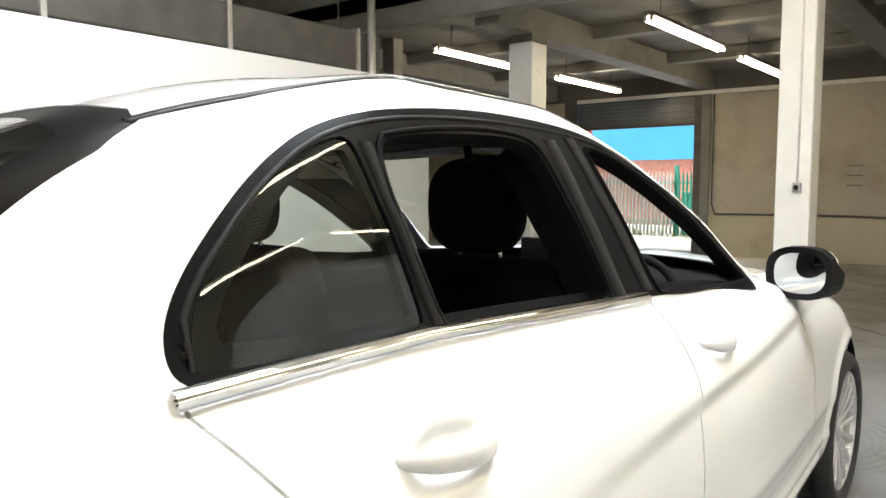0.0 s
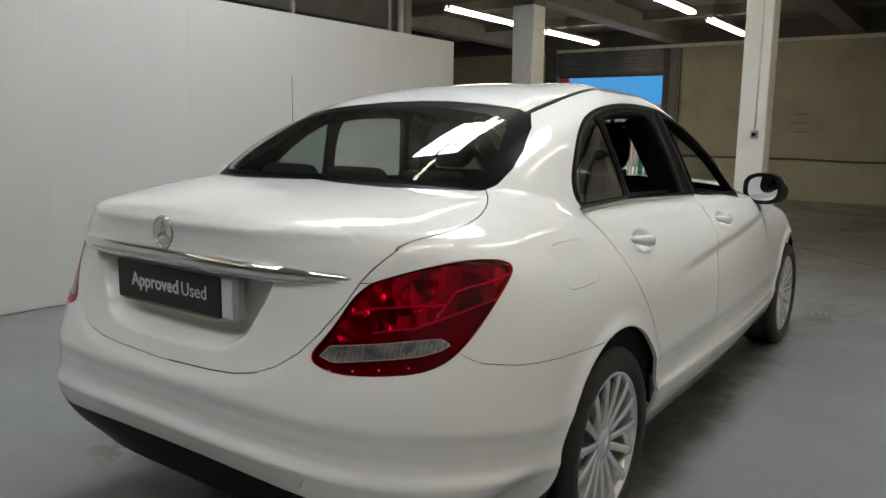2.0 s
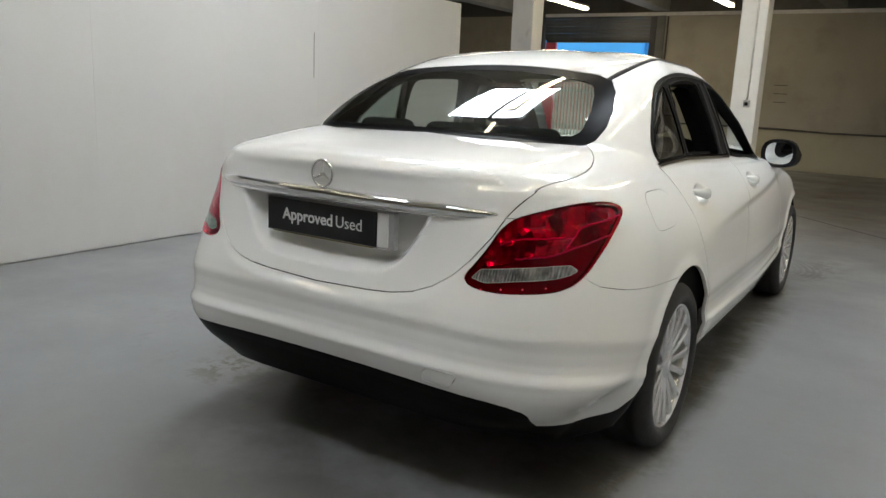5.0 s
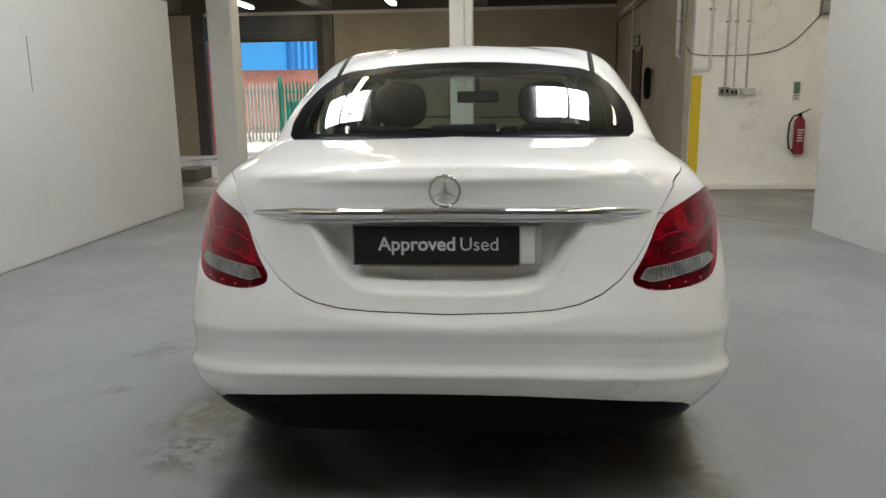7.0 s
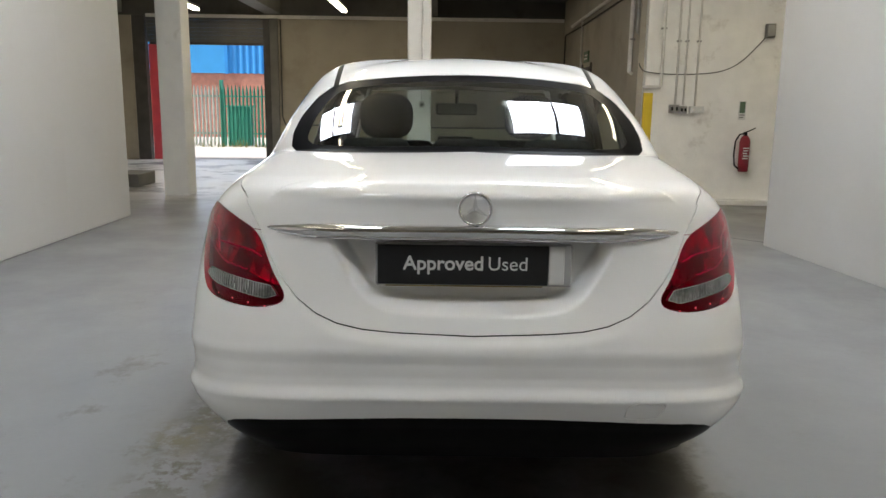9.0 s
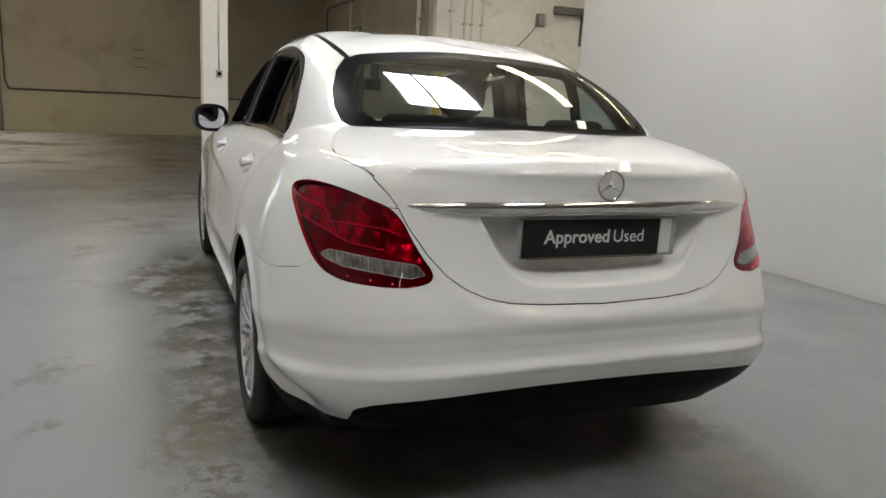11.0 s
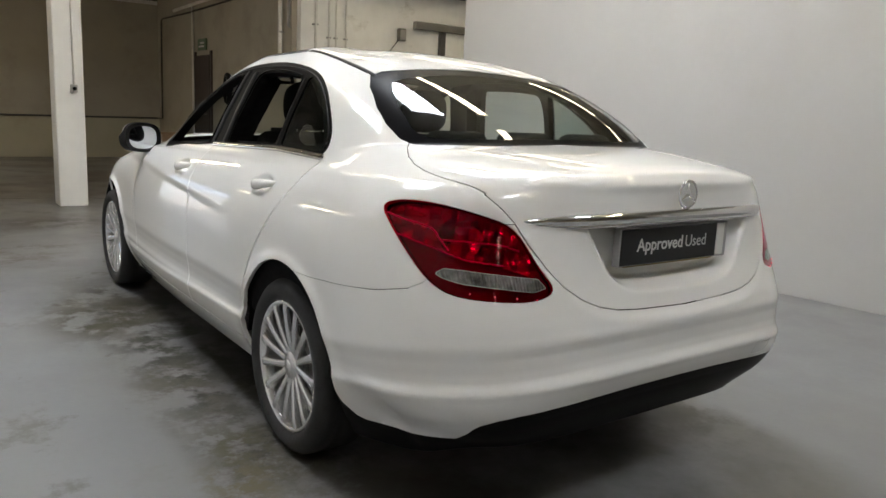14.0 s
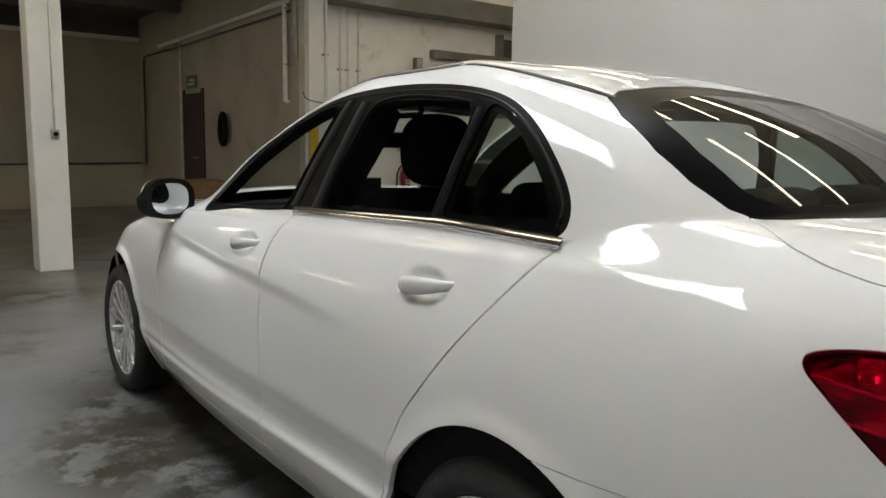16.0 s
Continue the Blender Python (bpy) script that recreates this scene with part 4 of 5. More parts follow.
def compact(v, n, f):
    used, inv = np.unique(f, return_inverse=True)
    return v[used], n[used], inv.reshape(-1, 3)


def panel(name, mesh, material, parent, label="", lip=0.014, offset=0.0, thick=0.0):
    """One panel as an object, its edges turned inwards; thick closes it with a back."""
    v, n, f = mesh
    v = v + n * offset
    e = np.concatenate([f[:, [0, 1]], f[:, [1, 2]], f[:, [2, 0]]])
    key = np.sort(e, axis=1)
    _, first, count = np.unique(key, axis=0, return_index=True, return_counts=True)
    edge = e[first[count == 1]]
    ids = np.unique(edge)
    at = np.full(len(v), -1)
    at[ids] = np.arange(len(ids))
    depth = thick or lip
    top, low = v[ids], v[ids] - n[ids] * depth
    base = len(v)
    i0, i1 = base + at[edge[:, 0]], base + at[edge[:, 1]]
    j0, j1 = i0 + len(ids), i1 + len(ids)
    faces = [f, np.stack([i1, i0, j0], 1), np.stack([i1, j0, j1], 1)]
    verts, norms = [v, top, low], [n, np.zeros_like(top), np.zeros_like(low)]
    if thick:
        back = base + 2 * len(ids)
        verts.append(v - n * thick)
        norms.append(-n)
        faces.append(f[:, ::-1] + back)
    verts, faces, norms = np.concatenate(verts), np.concatenate(faces), np.concatenate(norms)
    me = bpy.data.meshes.new(name)
    me.from_pydata(verts.tolist(), [], faces.tolist())
    me.materials.append(material)
    me.shade_smooth()
    me.normals_split_custom_set_from_vertices(norms.tolist())
    ob = new(name, me)
    ob.parent = parent
    if label:
        ob["label"] = label
    return ob


G = body_grid()
GV = G.reshape(-1, 3)


def on_body(pick, u, v, where):
    """The surface point whose two coordinates pick are (u, v), among the points that where() keeps."""
    ok = GV[where(GV[:, 0], GV[:, 1], GV[:, 2])]
    d = np.hypot(ok[:, pick[0]] - u, ok[:, pick[1]] - v)
    k = np.argsort(d)[:6]
    w = 1 / (d[k] + 1e-4) ** 2
    return (ok[k] * w[:, None]).sum(0) / w.sum()


def rear_y(x, z):
    return float(on_body((0, 2), abs(x), z, lambda X, Y, Z: Y < 0.7)[1])


def side_x(y, z):
    return float(on_body((1, 2), y, z, lambda X, Y, Z: X > 0.5)[0])


def top_z(x, y):
    return float(on_body((0, 1), abs(x), y, lambda X, Y, Z: Z > 1.3)[2])


# ---- outlines of the panels ----
SIDE_WINDOW = rounded([(0.938, 1.10), (0.962, 1.185), (1.112, 1.318), (1.28, 1.405), (1.55, 1.436), (1.80, 1.440), (2.05, 1.420), (2.30, 1.350), (2.60, 1.215), (2.98, 0.975), (2.55, 1.035), (2.1, 1.060), (1.35, 1.088), (1.00, 1.083)])
QUARTER_GLASS = rounded([(0.968, 1.104), (0.990, 1.170), (1.055, 1.240), (1.13, 1.302), (1.21, 1.350), (1.282, 1.374), (1.303, 1.358), (1.352, 1.108), (1.340, 1.102), (1.0, 1.100)])
REAR_OPENING = rounded([(1.335, 1.366), (1.42, 1.380), (1.52, 1.388), (1.665, 1.393), (1.76, 1.390), (1.80, 1.376), (1.825, 1.34), (1.930, 1.085), (1.90, 1.077), (1.41, 1.10), (1.388, 1.106)])
FRONT_OPENING = rounded([(2.01, 1.385), (2.12, 1.368), (2.32, 1.298), (2.56, 1.178), (2.79, 1.042), (2.76, 1.032), (2.20, 1.066), (2.165, 1.072), (2.03, 1.35)])
REAR_WINDOW = [(0, 1.160), (0.50, 1.154), (0.598, 1.151), (0.621, 1.167), (0.628, 1.211), (0.614, 1.267), (0.572, 1.338), (0.524, 1.382), (0.46, 1.403), (0.30, 1.421), (0.15, 1.432), (0, 1.436), (-0.2, 1.436), (-0.2, 1.160)]
REAR_GLASS = [(0, 1.180), (0.48, 1.174), (0.532, 1.175), (0.560, 1.190), (0.566, 1.205), (0.553, 1.267), (0.519, 1.327), (0.482, 1.362), (0.42, 1.378), (0.28, 1.397), (0.15, 1.408), (0, 1.412), (-0.2, 1.412), (-0.2, 1.18)]
LID = [(0, 0.702), (0.21, 0.709), (0.30, 0.716), (0.37, 0.730), (0.43, 0.754), (0.485, 0.792), (0.53, 0.842), (0.575, 0.910), (0.600, 0.965), (0.622, 0.998), (0.648, 1.030), (0.664, 1.055), (0.70, 1.11), (0.70, 1.4), (-0.2, 1.4), (-0.2, 0.702)]
LID_TOP = [(-0.2, -0.5), (0.60, -0.5), (0.622, 0.10), (0.648, 0.165), (0.668, 0.205), (0.686, 0.244), (0.700, 0.287), (0.708, 0.330), (0.711, 0.393), (0.703, 0.459), (0.680, 0.530), (0.646, 0.588), (0.600, 0.650), (0.50, 0.70), (-0.2, 0.70)]
TOW_COVER = rounded([(0.424, 0.466), (0.426, 0.498), (0.448, 0.517), (0.535, 0.512), (0.538, 0.500), (0.515, 0.464)], 1, 0.12)
LAMP = rounded([(0.511, 0.782), (0.593, 0.756), (0.752, 0.755), (0.920, 0.762), (1.022, 0.793), (1.130, 0.869), (1.211, 0.934), (1.266, 0.985), (1.200, 1.005), (1.090, 1.011), (0.971, 1.005), (0.827, 0.984), (0.696, 0.956), (0.593, 0.847)])
CLEAR = rounded([(0.557, 0.792), (0.593, 0.818), (0.736, 0.827), (0.887, 0.834), (0.962, 0.835), (1.001, 0.818), (0.960, 0.806), (0.883, 0.796), (0.732, 0.789), (0.601, 0.780)], 1, 0.06)
BRIGHT = rounded([(0.556, 0.809), (0.711, 0.845), (0.862, 0.858), (1.057, 0.891), (1.200, 0.915), (1.269, 0.985), (1.090, 1.019), (0.828, 0.990), (0.696, 0.962), (0.594, 0.867)])
WINDSCREEN = [(0, 1.055), (0.66, 1.045), (0.60, 1.20), (0.50, 1.40), (0, 1.422), (-0.2, 1.42), (-0.2, 1.055)]
DIFFUSER = [(-0.2, 0.466), (0.20, 0.463), (0.37, 0.457), (0.52, 0.447), (0.62, 0.436), (0.675, 0.422), (0.706, 0.402), (0.714, 0.382), (0.708, 0.345), (0.695, 0.27), (0.69, 0.1), (-0.2, 0.1)]
FLAP = rounded([(0.640, 0.885), (0.612, 1.015), (0.855, 1.012), (0.880, 0.885)], 3, 0.15)
GAP = 0.0016


def chain(u, pts):
    return np.interp(u, [p[0] for p in pts], [p[1] for p in pts])


def f_side_window(x, y, z):
    return np.where(x > 0.45, sdf(SIDE_WINDOW, y, z), 1.0)


def f_rear_window(x, y, z):
    return np.where(y < 1.45, sdf(REAR_WINDOW, x, z), 1.0)


def f_rear_glass(x, y, z):
    return np.where(y < 1.45, sdf(REAR_GLASS, x, z), 1.0)


def f_windscreen(x, y, z):
    return np.where(y > 2.2, sdf(WINDSCREEN, x, z), 1.0)


def f_lid(x, y, z):
    return np.where(y < 0.75, np.where(z < 1.04, sdf(LID, x, z), sdf(LID_TOP, x, y)), 1.0)


def f_lamp(x, y, z):
    return np.where(y < 0.7, sdf(LAMP, x + y, z), 1.0)


def f_clear(x, y, z):
    return np.where(y < 0.7, sdf(CLEAR, x + y, z), 1.0)


def f_bumper(x, y, z):
    return np.maximum(z - chain(x + y, [(0, 0.963), (0.8, 0.963), (0.993, 0.823), (1.045, 0.788), (1.106, 0.767), (1.266, 0.742), (1.649, 0.706)]), y - 0.9)


def f_diffuser(x, y, z):
    low = np.maximum(z - chain(x + y, [(0.80, 0.20), (0.826, 0.320), (0.896, 0.316), (1.106, 0.281), (1.348, 0.287), (1.437, 0.337), (1.480, 0.380), (1.545, 0.453)]), 0.1 - y)
    return np.minimum(low, np.maximum(sdf(DIFFUSER, x, z), y - 0.42))


def f_arch(x, y, z):
    return np.where(x > 0.3, np.minimum(np.hypot(y - REAR_AXLE, z - AXLE_Z), np.hypot(y - FRONT_AXLE, z - AXLE_Z)) - ARCH, 1.0)


def door_rear_edge(z):
    return chain(z, [(0.30, 1.375), (0.46, 1.36), (0.55, 1.345), (0.66, 1.285), (0.77, 1.195), (0.87, 1.112), (0.95, 1.045), (1.015, 0.995), (1.07, 0.95), (1.2, 0.88)])


def pillar_seam(z):
    return chain(z, [(0.30, 2.06), (0.55, 2.055), (0.75, 2.075), (0.90, 2.10), (1.06, 2.105)])


def f_rear_door(x, y, z):
    return np.where(x > 0.6, np.maximum.reduce([door_rear_edge(z) - y, y - pillar_seam(z), 0.315 - z, z - 1.086]), 1.0)


def f_front_door(x, y, z):
    return np.where(x > 0.6, np.maximum.reduce([pillar_seam(z) - y, y - chain(z, [(0.3, 3.12), (0.7, 3.16), (1.0, 3.06)]), 0.315 - z, z - 1.2]), 1.0)


def one_side(mesh, s):
    v, n, f = mesh
    return compact(v, n, f[(v[f][:, :, 0].mean(1) * s) > 0])


def shrink(mesh, field, gap=GAP):
    """The inside of a field less the gap, and the outside less the gap."""
    inner, _ = split(mesh, lambda x, y, z: field(x, y, z) + gap)
    _, outer = split(mesh, lambda x, y, z: field(x, y, z) - gap)
    return inner, outer


car = empty("car", "white four-door saloon car with its side windows open", "car")
shell = full_mesh(G)
_, shell = split(shell, f_arch)
window, shell = split(shell, f_side_window)
rear_window, shell = split(shell, f_rear_window)
windscreen, shell = split(shell, f_windscreen)
lid, shell = shrink(shell, f_lid)
lamps, shell = shrink(shell, f_lamp, 0.001)
bumper, shell = shrink(shell, f_bumper, 0.001)
diffuser, bumper = split(bumper, f_diffuser)
rear_doors, shell = shrink(shell, f_rear_door, 0.0028)
front_doors, shell = shrink(shell, f_front_door, 0.0028)

flap, _ = split(shell, lambda x, y, z: np.where(x > 0.6, sdf(FLAP, y, z), 1.0) + 0.0007, False)
_, shell = split(shell, lambda x, y, z: np.where(x > 0.6, sdf(FLAP, y, z), 1.0) - 0.0007, False)
panel("fuel_flap", flap, PAINT, car, "rounded white fuel filler flap", offset=0.0005)
body = panel("body", shell, PAINT, car, "glossy white painted body shell")
boot = panel("boot_lid", lid, PAINT, car, "closed white boot lid with a recess for the plate")
tow, _ = split(bumper, lambda x, y, z: np.where(y < 0.3, sdf(TOW_COVER, x, z), 1.0) + 0.0008, False)
_, bumper = split(bumper, lambda x, y, z: np.where(y < 0.3, sdf(TOW_COVER, x, z), 1.0) - 0.0008, False)
panel("tow_eye_cover", tow, PAINT, car, "small white cover of the towing eye")
panel("rear_bumper", bumper, PAINT, car, "smooth white rear bumper")
panel("diffuser", diffuser, BLACK, car, "matt black lower bumper insert", lip=0.05)
clear, red = split(lamps, f_clear)
clear_core, clear_rim = split(clear, lambda x, y, z: f_clear(x, y, z) + 0.0022)
core, _ = split(lamps, lambda x, y, z: np.maximum(f_lamp(x, y, z) + 0.003, sdf(BRIGHT, x + y, z)))
BARS = (
    [(1.235, 0.966), (1.176, 0.957), (1.087, 0.946), (1.025, 0.936), (0.992, 0.910), (0.951, 0.882)],
    [(1.194, 0.913), (1.053, 0.891), (0.920, 0.866), (0.859, 0.857), (0.732, 0.849)],
    [(0.990, 0.908), (0.879, 0.908), (0.753, 0.904), (0.673, 0.890)],
)


def lamp_point(w, z, depth, s):
    """A point inside the tail light at x + y = w and height z."""
    near = GV[GV[:, 1] < 0.7]
    d = np.hypot(near[:, 0] + near[:, 1] - w, near[:, 2] - z)
    k = np.argsort(d)[:6]
    q = (near[k] / (d[k, None] + 1e-4)).sum(0) / (1 / (d[k] + 1e-4)).sum()
    return (s * (q[0] - 0.72 * depth), q[1] + 0.69 * depth, q[2])


for s in (1, -1):
    lamp = panel("tail_light", one_side(red, s), REDLENS, car, "glossy dark red tail light", lip=0.03, offset=0.002)
    panel("reversing_lens", one_side(clear_core, s), CLEARLENS, lamp, "clear ribbed reversing lens", offset=0.0012)
    panel("lens_rim", one_side(clear_rim, s), LENSRIM, lamp, "thin pale rim round the reversing lens", offset=0.0016)
    panel("lamp_back", one_side(lamps, s), LAMPBACK, lamp, "dark lamp housing", offset=-0.026)
    panel("reflector", one_side(core, s), REFLECTOR, lamp, "bright reflector inside the lamp", offset=-0.018)
    for bar in BARS:
        steps = catmull(np.array(bar), 6)
        bmb = bmesh.new()
        tube(bmb, [lamp_point(w, z, 0.008, s) for w, z in steps], 0.0026, 6)
        part("light_bar", bmb, LIGHTBAR, lamp, "thin pale light bar", smooth=True)
    for name, mesh in (("rear_door", rear_doors), ("front_door", front_doors)):
        door = panel(name, one_side(mesh, s), PAINT, car, "closed white door with its window open")
        hy, hz = (1.285, 0.957) if name == "rear_door" else (2.285, 0.940)
        bmh = bmesh.new()
        rings = []
        for i in range(15):
            t = i / 14 * 2 - 1
            y = hy + 0.105 * t
            xs = side_x(hy + 0.02, hz) + 0.018 + 0.024 * (1 - abs(t) ** 3.0) - 0.015 * abs(t) ** 4
            h = 0.021 * (1 - 0.45 * t * t) + 0.004 * t
            rings.append([bmh.verts.new((s * (xs + 0.011 * math.cos(a)), y, hz + 0.012 * -t + h * math.sin(a))) for a in [2 * math.pi * k / 12 for k in range(12)]])
        for r0, r1 in zip(rings, rings[1:]):
            for k in range(12):
                bmh.faces.new((r0[k], r0[(k + 1) % 12], r1[(k + 1) % 12], r1[k]))
        bmh.faces.new(rings[0])
        bmh.faces.new(rings[-1])
        bmesh.ops.recalc_face_normals(bmh, faces=bmh.faces[:])
        part("door_handle", bmh, PAINT, door, "white painted pull handle", smooth=True)

# black surround of the side windows, with the openings cut out; the small rear pane stays
frame_mesh = window
for poly in (QUARTER_GLASS, REAR_OPENING, FRONT_OPENING):
    hole, frame_mesh = split(frame_mesh, lambda x, y, z: sdf(poly, y, z))
    if poly is QUARTER_GLASS:
        quarter = hole
rear_pane, rear_surround = split(rear_window, f_rear_glass)
_, quarter_edge = split(quarter, lambda x, y, z: sdf(QUARTER_GLASS, y, z) + np.interp(y, [1.0, 1.25], [0.030, 0.014]))
pillar, _ = split(frame_mesh, lambda x, y, z: np.maximum(np.abs(y - np.interp(z, [1.07, 1.37], [2.045, 1.920])) - 0.075, 1.062 - z))
for s in (1, -1):
    surround = panel("window_frame", one_side(frame_mesh, s), BLACK, car, "satin black window surround and pillar trim", thick=0.035)
    pane = panel("quarter_glass", one_side(quarter, s), GLASSDARK, car, "dark tinted fixed quarter pane", lip=0.002, offset=-0.004)
    panel("glass_edge", one_side(quarter_edge, s), BLACK, pane, "black printed edge of the pane", lip=0.002, offset=-0.008)
    panel("pillar_trim", one_side(pillar, s), CLOTH, car, "dark inner trim of the middle pillar", offset=-0.036, thick=0.075)
    for poly in (REAR_OPENING, FRONT_OPENING):
        ring = np.array(poly)[::2]
        mid = ring.mean(0)
        ring = ring + 0.011 * (ring - mid) / np.linalg.norm(ring - mid, axis=1, keepdims=True)
        loop = [(s * (side_x(y, z) + 0.001), y, z) for y, z in ring]
        part("window_seal", tube(bmesh.new(), loop + loop[:1], 0.005, 6, cap=False), BLACK, surround, "rubber seal round the open window", smooth=True)
    # satin bars on the pillars: the divider of the quarter pane, the middle pillar on either side of its gap
    for y0, z0, y1, z1, w in ((1.376, 1.100, 1.322, 1.364, 0.013), (1.975, 1.072, 1.868, 1.396, 0.024), (2.112, 1.072, 1.955, 1.404, 0.024)):
        bar, prev = bmesh.new(), None
        for i in range(13):
            y, z = y0 + (y1 - y0) * i / 12, z0 + (z1 - z0) * i / 12
            ring = [bar.verts.new((s * (side_x(y + d, z) + up), y + d, z)) for d, up in ((-w, -0.004), (-w * 0.9, 0.0035), (0.0, 0.005), (w * 0.9, 0.0035), (w, -0.004))]
            if prev:
                for k in range(4):
                    bar.faces.new((prev[k], prev[k + 1], ring[k + 1], ring[k]))
            prev = ring
        bmesh.ops.recalc_face_normals(bar, faces=bar.faces[:])
        part("pillar_bar", bar, SATIN, surround, "satin dark grey bar on the pillar", smooth=True)
    # outer edge moulding of the window surround
    edge = np.array(SIDE_WINDOW)[::2]
    edge = edge[edge[:, 1] > 1.098]
    mid = np.array([1.75, 1.10])
    edge = edge + 0.020 * (mid - edge) / np.linalg.norm(mid - edge, axis=1, keepdims=True)
    order = np.argsort(edge[:, 0])
    part("edge_moulding", tube(bmesh.new(), [(s * (side_x(y, z) - 0.001), y, z) for y, z in edge[order] if y < 2.7], 0.0045, 6), SATIN, surround, "fine raised line along the window surround", smooth=True)
    # bright strip along the belt line
    bms = bmesh.new()
    prev = None
    ys = np.linspace(1.0, 2.1, 23)
    lean = np.polyfit(ys, [side_x(y, chain(y, [(0.9, 1.083), (1.35, 1.0885), (2.1, 1.0605)])) for y in ys], 4)
    for i in range(41):
        y = 0.940 + (2.10 - 0.940) * i / 40
        z0 = chain(y, [(0.9, 1.083), (1.35, 1.0885), (2.1, 1.0605)])
        ring = []
        for dz, out in ((-0.014, -0.002), (-0.012, 0.0065), (-0.004, 0.008), (0.007, 0.006), (0.010, -0.002)):
            z = z0 + dz + 0.002
            ring.append(bms.verts.new((s * (np.polyval(lean, y) - 0.3 * (dz + 0.002) + out), y, z)))
        if prev:
            for k in range(4):
                f = bms.faces.new((prev[k], prev[k + 1], ring[k + 1], ring[k]))
        prev = ring
    bmesh.ops.recalc_face_normals(bms, faces=bms.faces[:])
    part("belt_strip", bms, CHROME, car, "polished belt line strip", smooth=True)
    # roof ditch strip
    bmd = bmesh.new()
    prev = None
    for i in range(31):
        y = 1.04 + 1.385 * i / 30
        x = 0.512 + 0.035 * min((y - 1.075) / 0.5, 1) - 0.03 * max(y - 2.0, 0)
        ring = []
        for dx, up in ((-0.013, -0.003), (-0.010, 0.0012), (0.010, 0.0012), (0.013, -0.003)):
            ring.append(bmd.verts.new((s * (x + dx), y, top_z(x + dx, y) + up)))
        if prev:
            for k in range(3):
                bmd.faces.new((prev[k], prev[k + 1], ring[k + 1], ring[k]))
        prev = ring
    bmesh.ops.recalc_face_normals(bmd, faces=bmd.faces[:])
    part("roof_strip", bmd, BLACK, car, "black roof joint strip", smooth=True)
rear_glass = panel("rear_window", rear_pane, GLASSDARK, car, "tinted rear window", lip=0.004, offset=-0.002)
panel("window_edge", rear_surround, FRIT, rear_glass, "black printed edge of the rear window", lip=0.004, offset=-0.002)
panel("windscreen", windscreen, GLASSCLEAR, car, "clear windscreen", lip=0.002, offset=-0.003)


# ---- the car: wheels, trim, cabin ----
def spoke_mesh():
    """One thin spoke from the hub out along y, ridged along its face."""
    bm = bmesh.new()
    rings = []
    for r, w, h, dx in ((0.045, 0.018, 0.022, -0.016), (0.085, 0.0140, 0.022, -0.010), (0.15, 0.0145, 0.024, -0.002), (0.204, 0.0175, 0.024, 0.003), (0.228, 0.021, 0.02, 0.002)):
        rings.append([bm.verts.new((dx + d, r, t)) for t, d in ((-w, -h), (-w * 0.85, -0.004), (-w * 0.35, 0.0), (w * 0.35, 0.0), (w * 0.85, -0.004), (w, -h))])
    for r0, r1 in zip(rings, rings[1:]):
        for q in range(6):
            bm.faces.new((r0[q], r0[(q + 1) % 6], r1[(q + 1) % 6], r1[q]))
    bmesh.ops.recalc_face_normals(bm, faces=bm.faces[:])
    me = bpy.data.meshes.new("spoke")
    bm.to_mesh(me)
    bm.free()
    me.materials.append(ALLOY)
    return me


SPOKE = spoke_mesh()


def make_wheel(x, y, s):
    """A silver multi-spoke wheel with its tyre, facing s."""
    bm = bmesh.new()
    # rim barrel and lip, along x from the face inwards
    lathe(bm, [(0.244, 0.0), (0.238, 0.006), (0.228, 0.004), (0.221, -0.015), (0.213, -0.06), (0.210, -0.17), (0.236, -0.175), (0.248, -0.02)], 64, "x", closed=True)
    hub = [(0.0, -0.006), (0.022, -0.006), (0.034, -0.010), (0.05, -0.014), (0.062, -0.022), (0.066, -0.06), (0.0, -0.07)]
    lathe(bm, [(max(r, 1e-4), a) for r, a in hub], 32, "x")
    bmesh.ops.recalc_face_normals(bm, faces=bm.faces[:])
    wheel = part("wheel", bm, ALLOY, car, "silver alloy wheel with many thin spokes")
    wheel.matrix_local = pose(x, y, AXLE_Z, 0, 0, 0 if s > 0 else 180)
    for k in range(15):
        ob = new("spoke", SPOKE)
        ob.parent = wheel
        ob.rotation_euler = (2 * math.pi * k / 15, 0, 0)
    bt = bmesh.new()
    prof = [(0.238, -0.01), (0.250, 0.012), (0.270, 0.019), (0.294, 0.016), (0.312, 0.002), (0.322, -0.016)]
    for d in (-0.045, -0.05, -0.085, -0.09, -0.125, -0.13, -0.165):
        prof.append((0.325, d))
    prof += [(0.312, -0.195), (0.290, -0.207), (0.25, -0.205), (0.222, -0.185)]
    groove = []
    for r, d in prof:
        groove.append((r - 0.007 if d in (-0.05, -0.085, -0.125) else r, d))
    lathe(bt, groove, 72, "x", closed=True)
    part("tyre", bt, RUBBER, wheel, "black road tyre")
    bd = bmesh.new()
    lathe(bd, [(1e-4, -0.09), (0.14, -0.09), (0.145, -0.095), (0.145, -0.115), (1e-4, -0.115)], 40, "x")
    part("brake_disc", bd, STEEL, wheel, "steel brake disc")
    bc = bmesh.new()
    lathe(bc, [(1e-4, -0.004), (0.02, -0.005), (0.03, -0.012), (0.03, -0.02), (1e-4, -0.02)], 24, "x")
    part("hub_cap", bc, CHROME, wheel, "small bright hub cap")
    return wheel


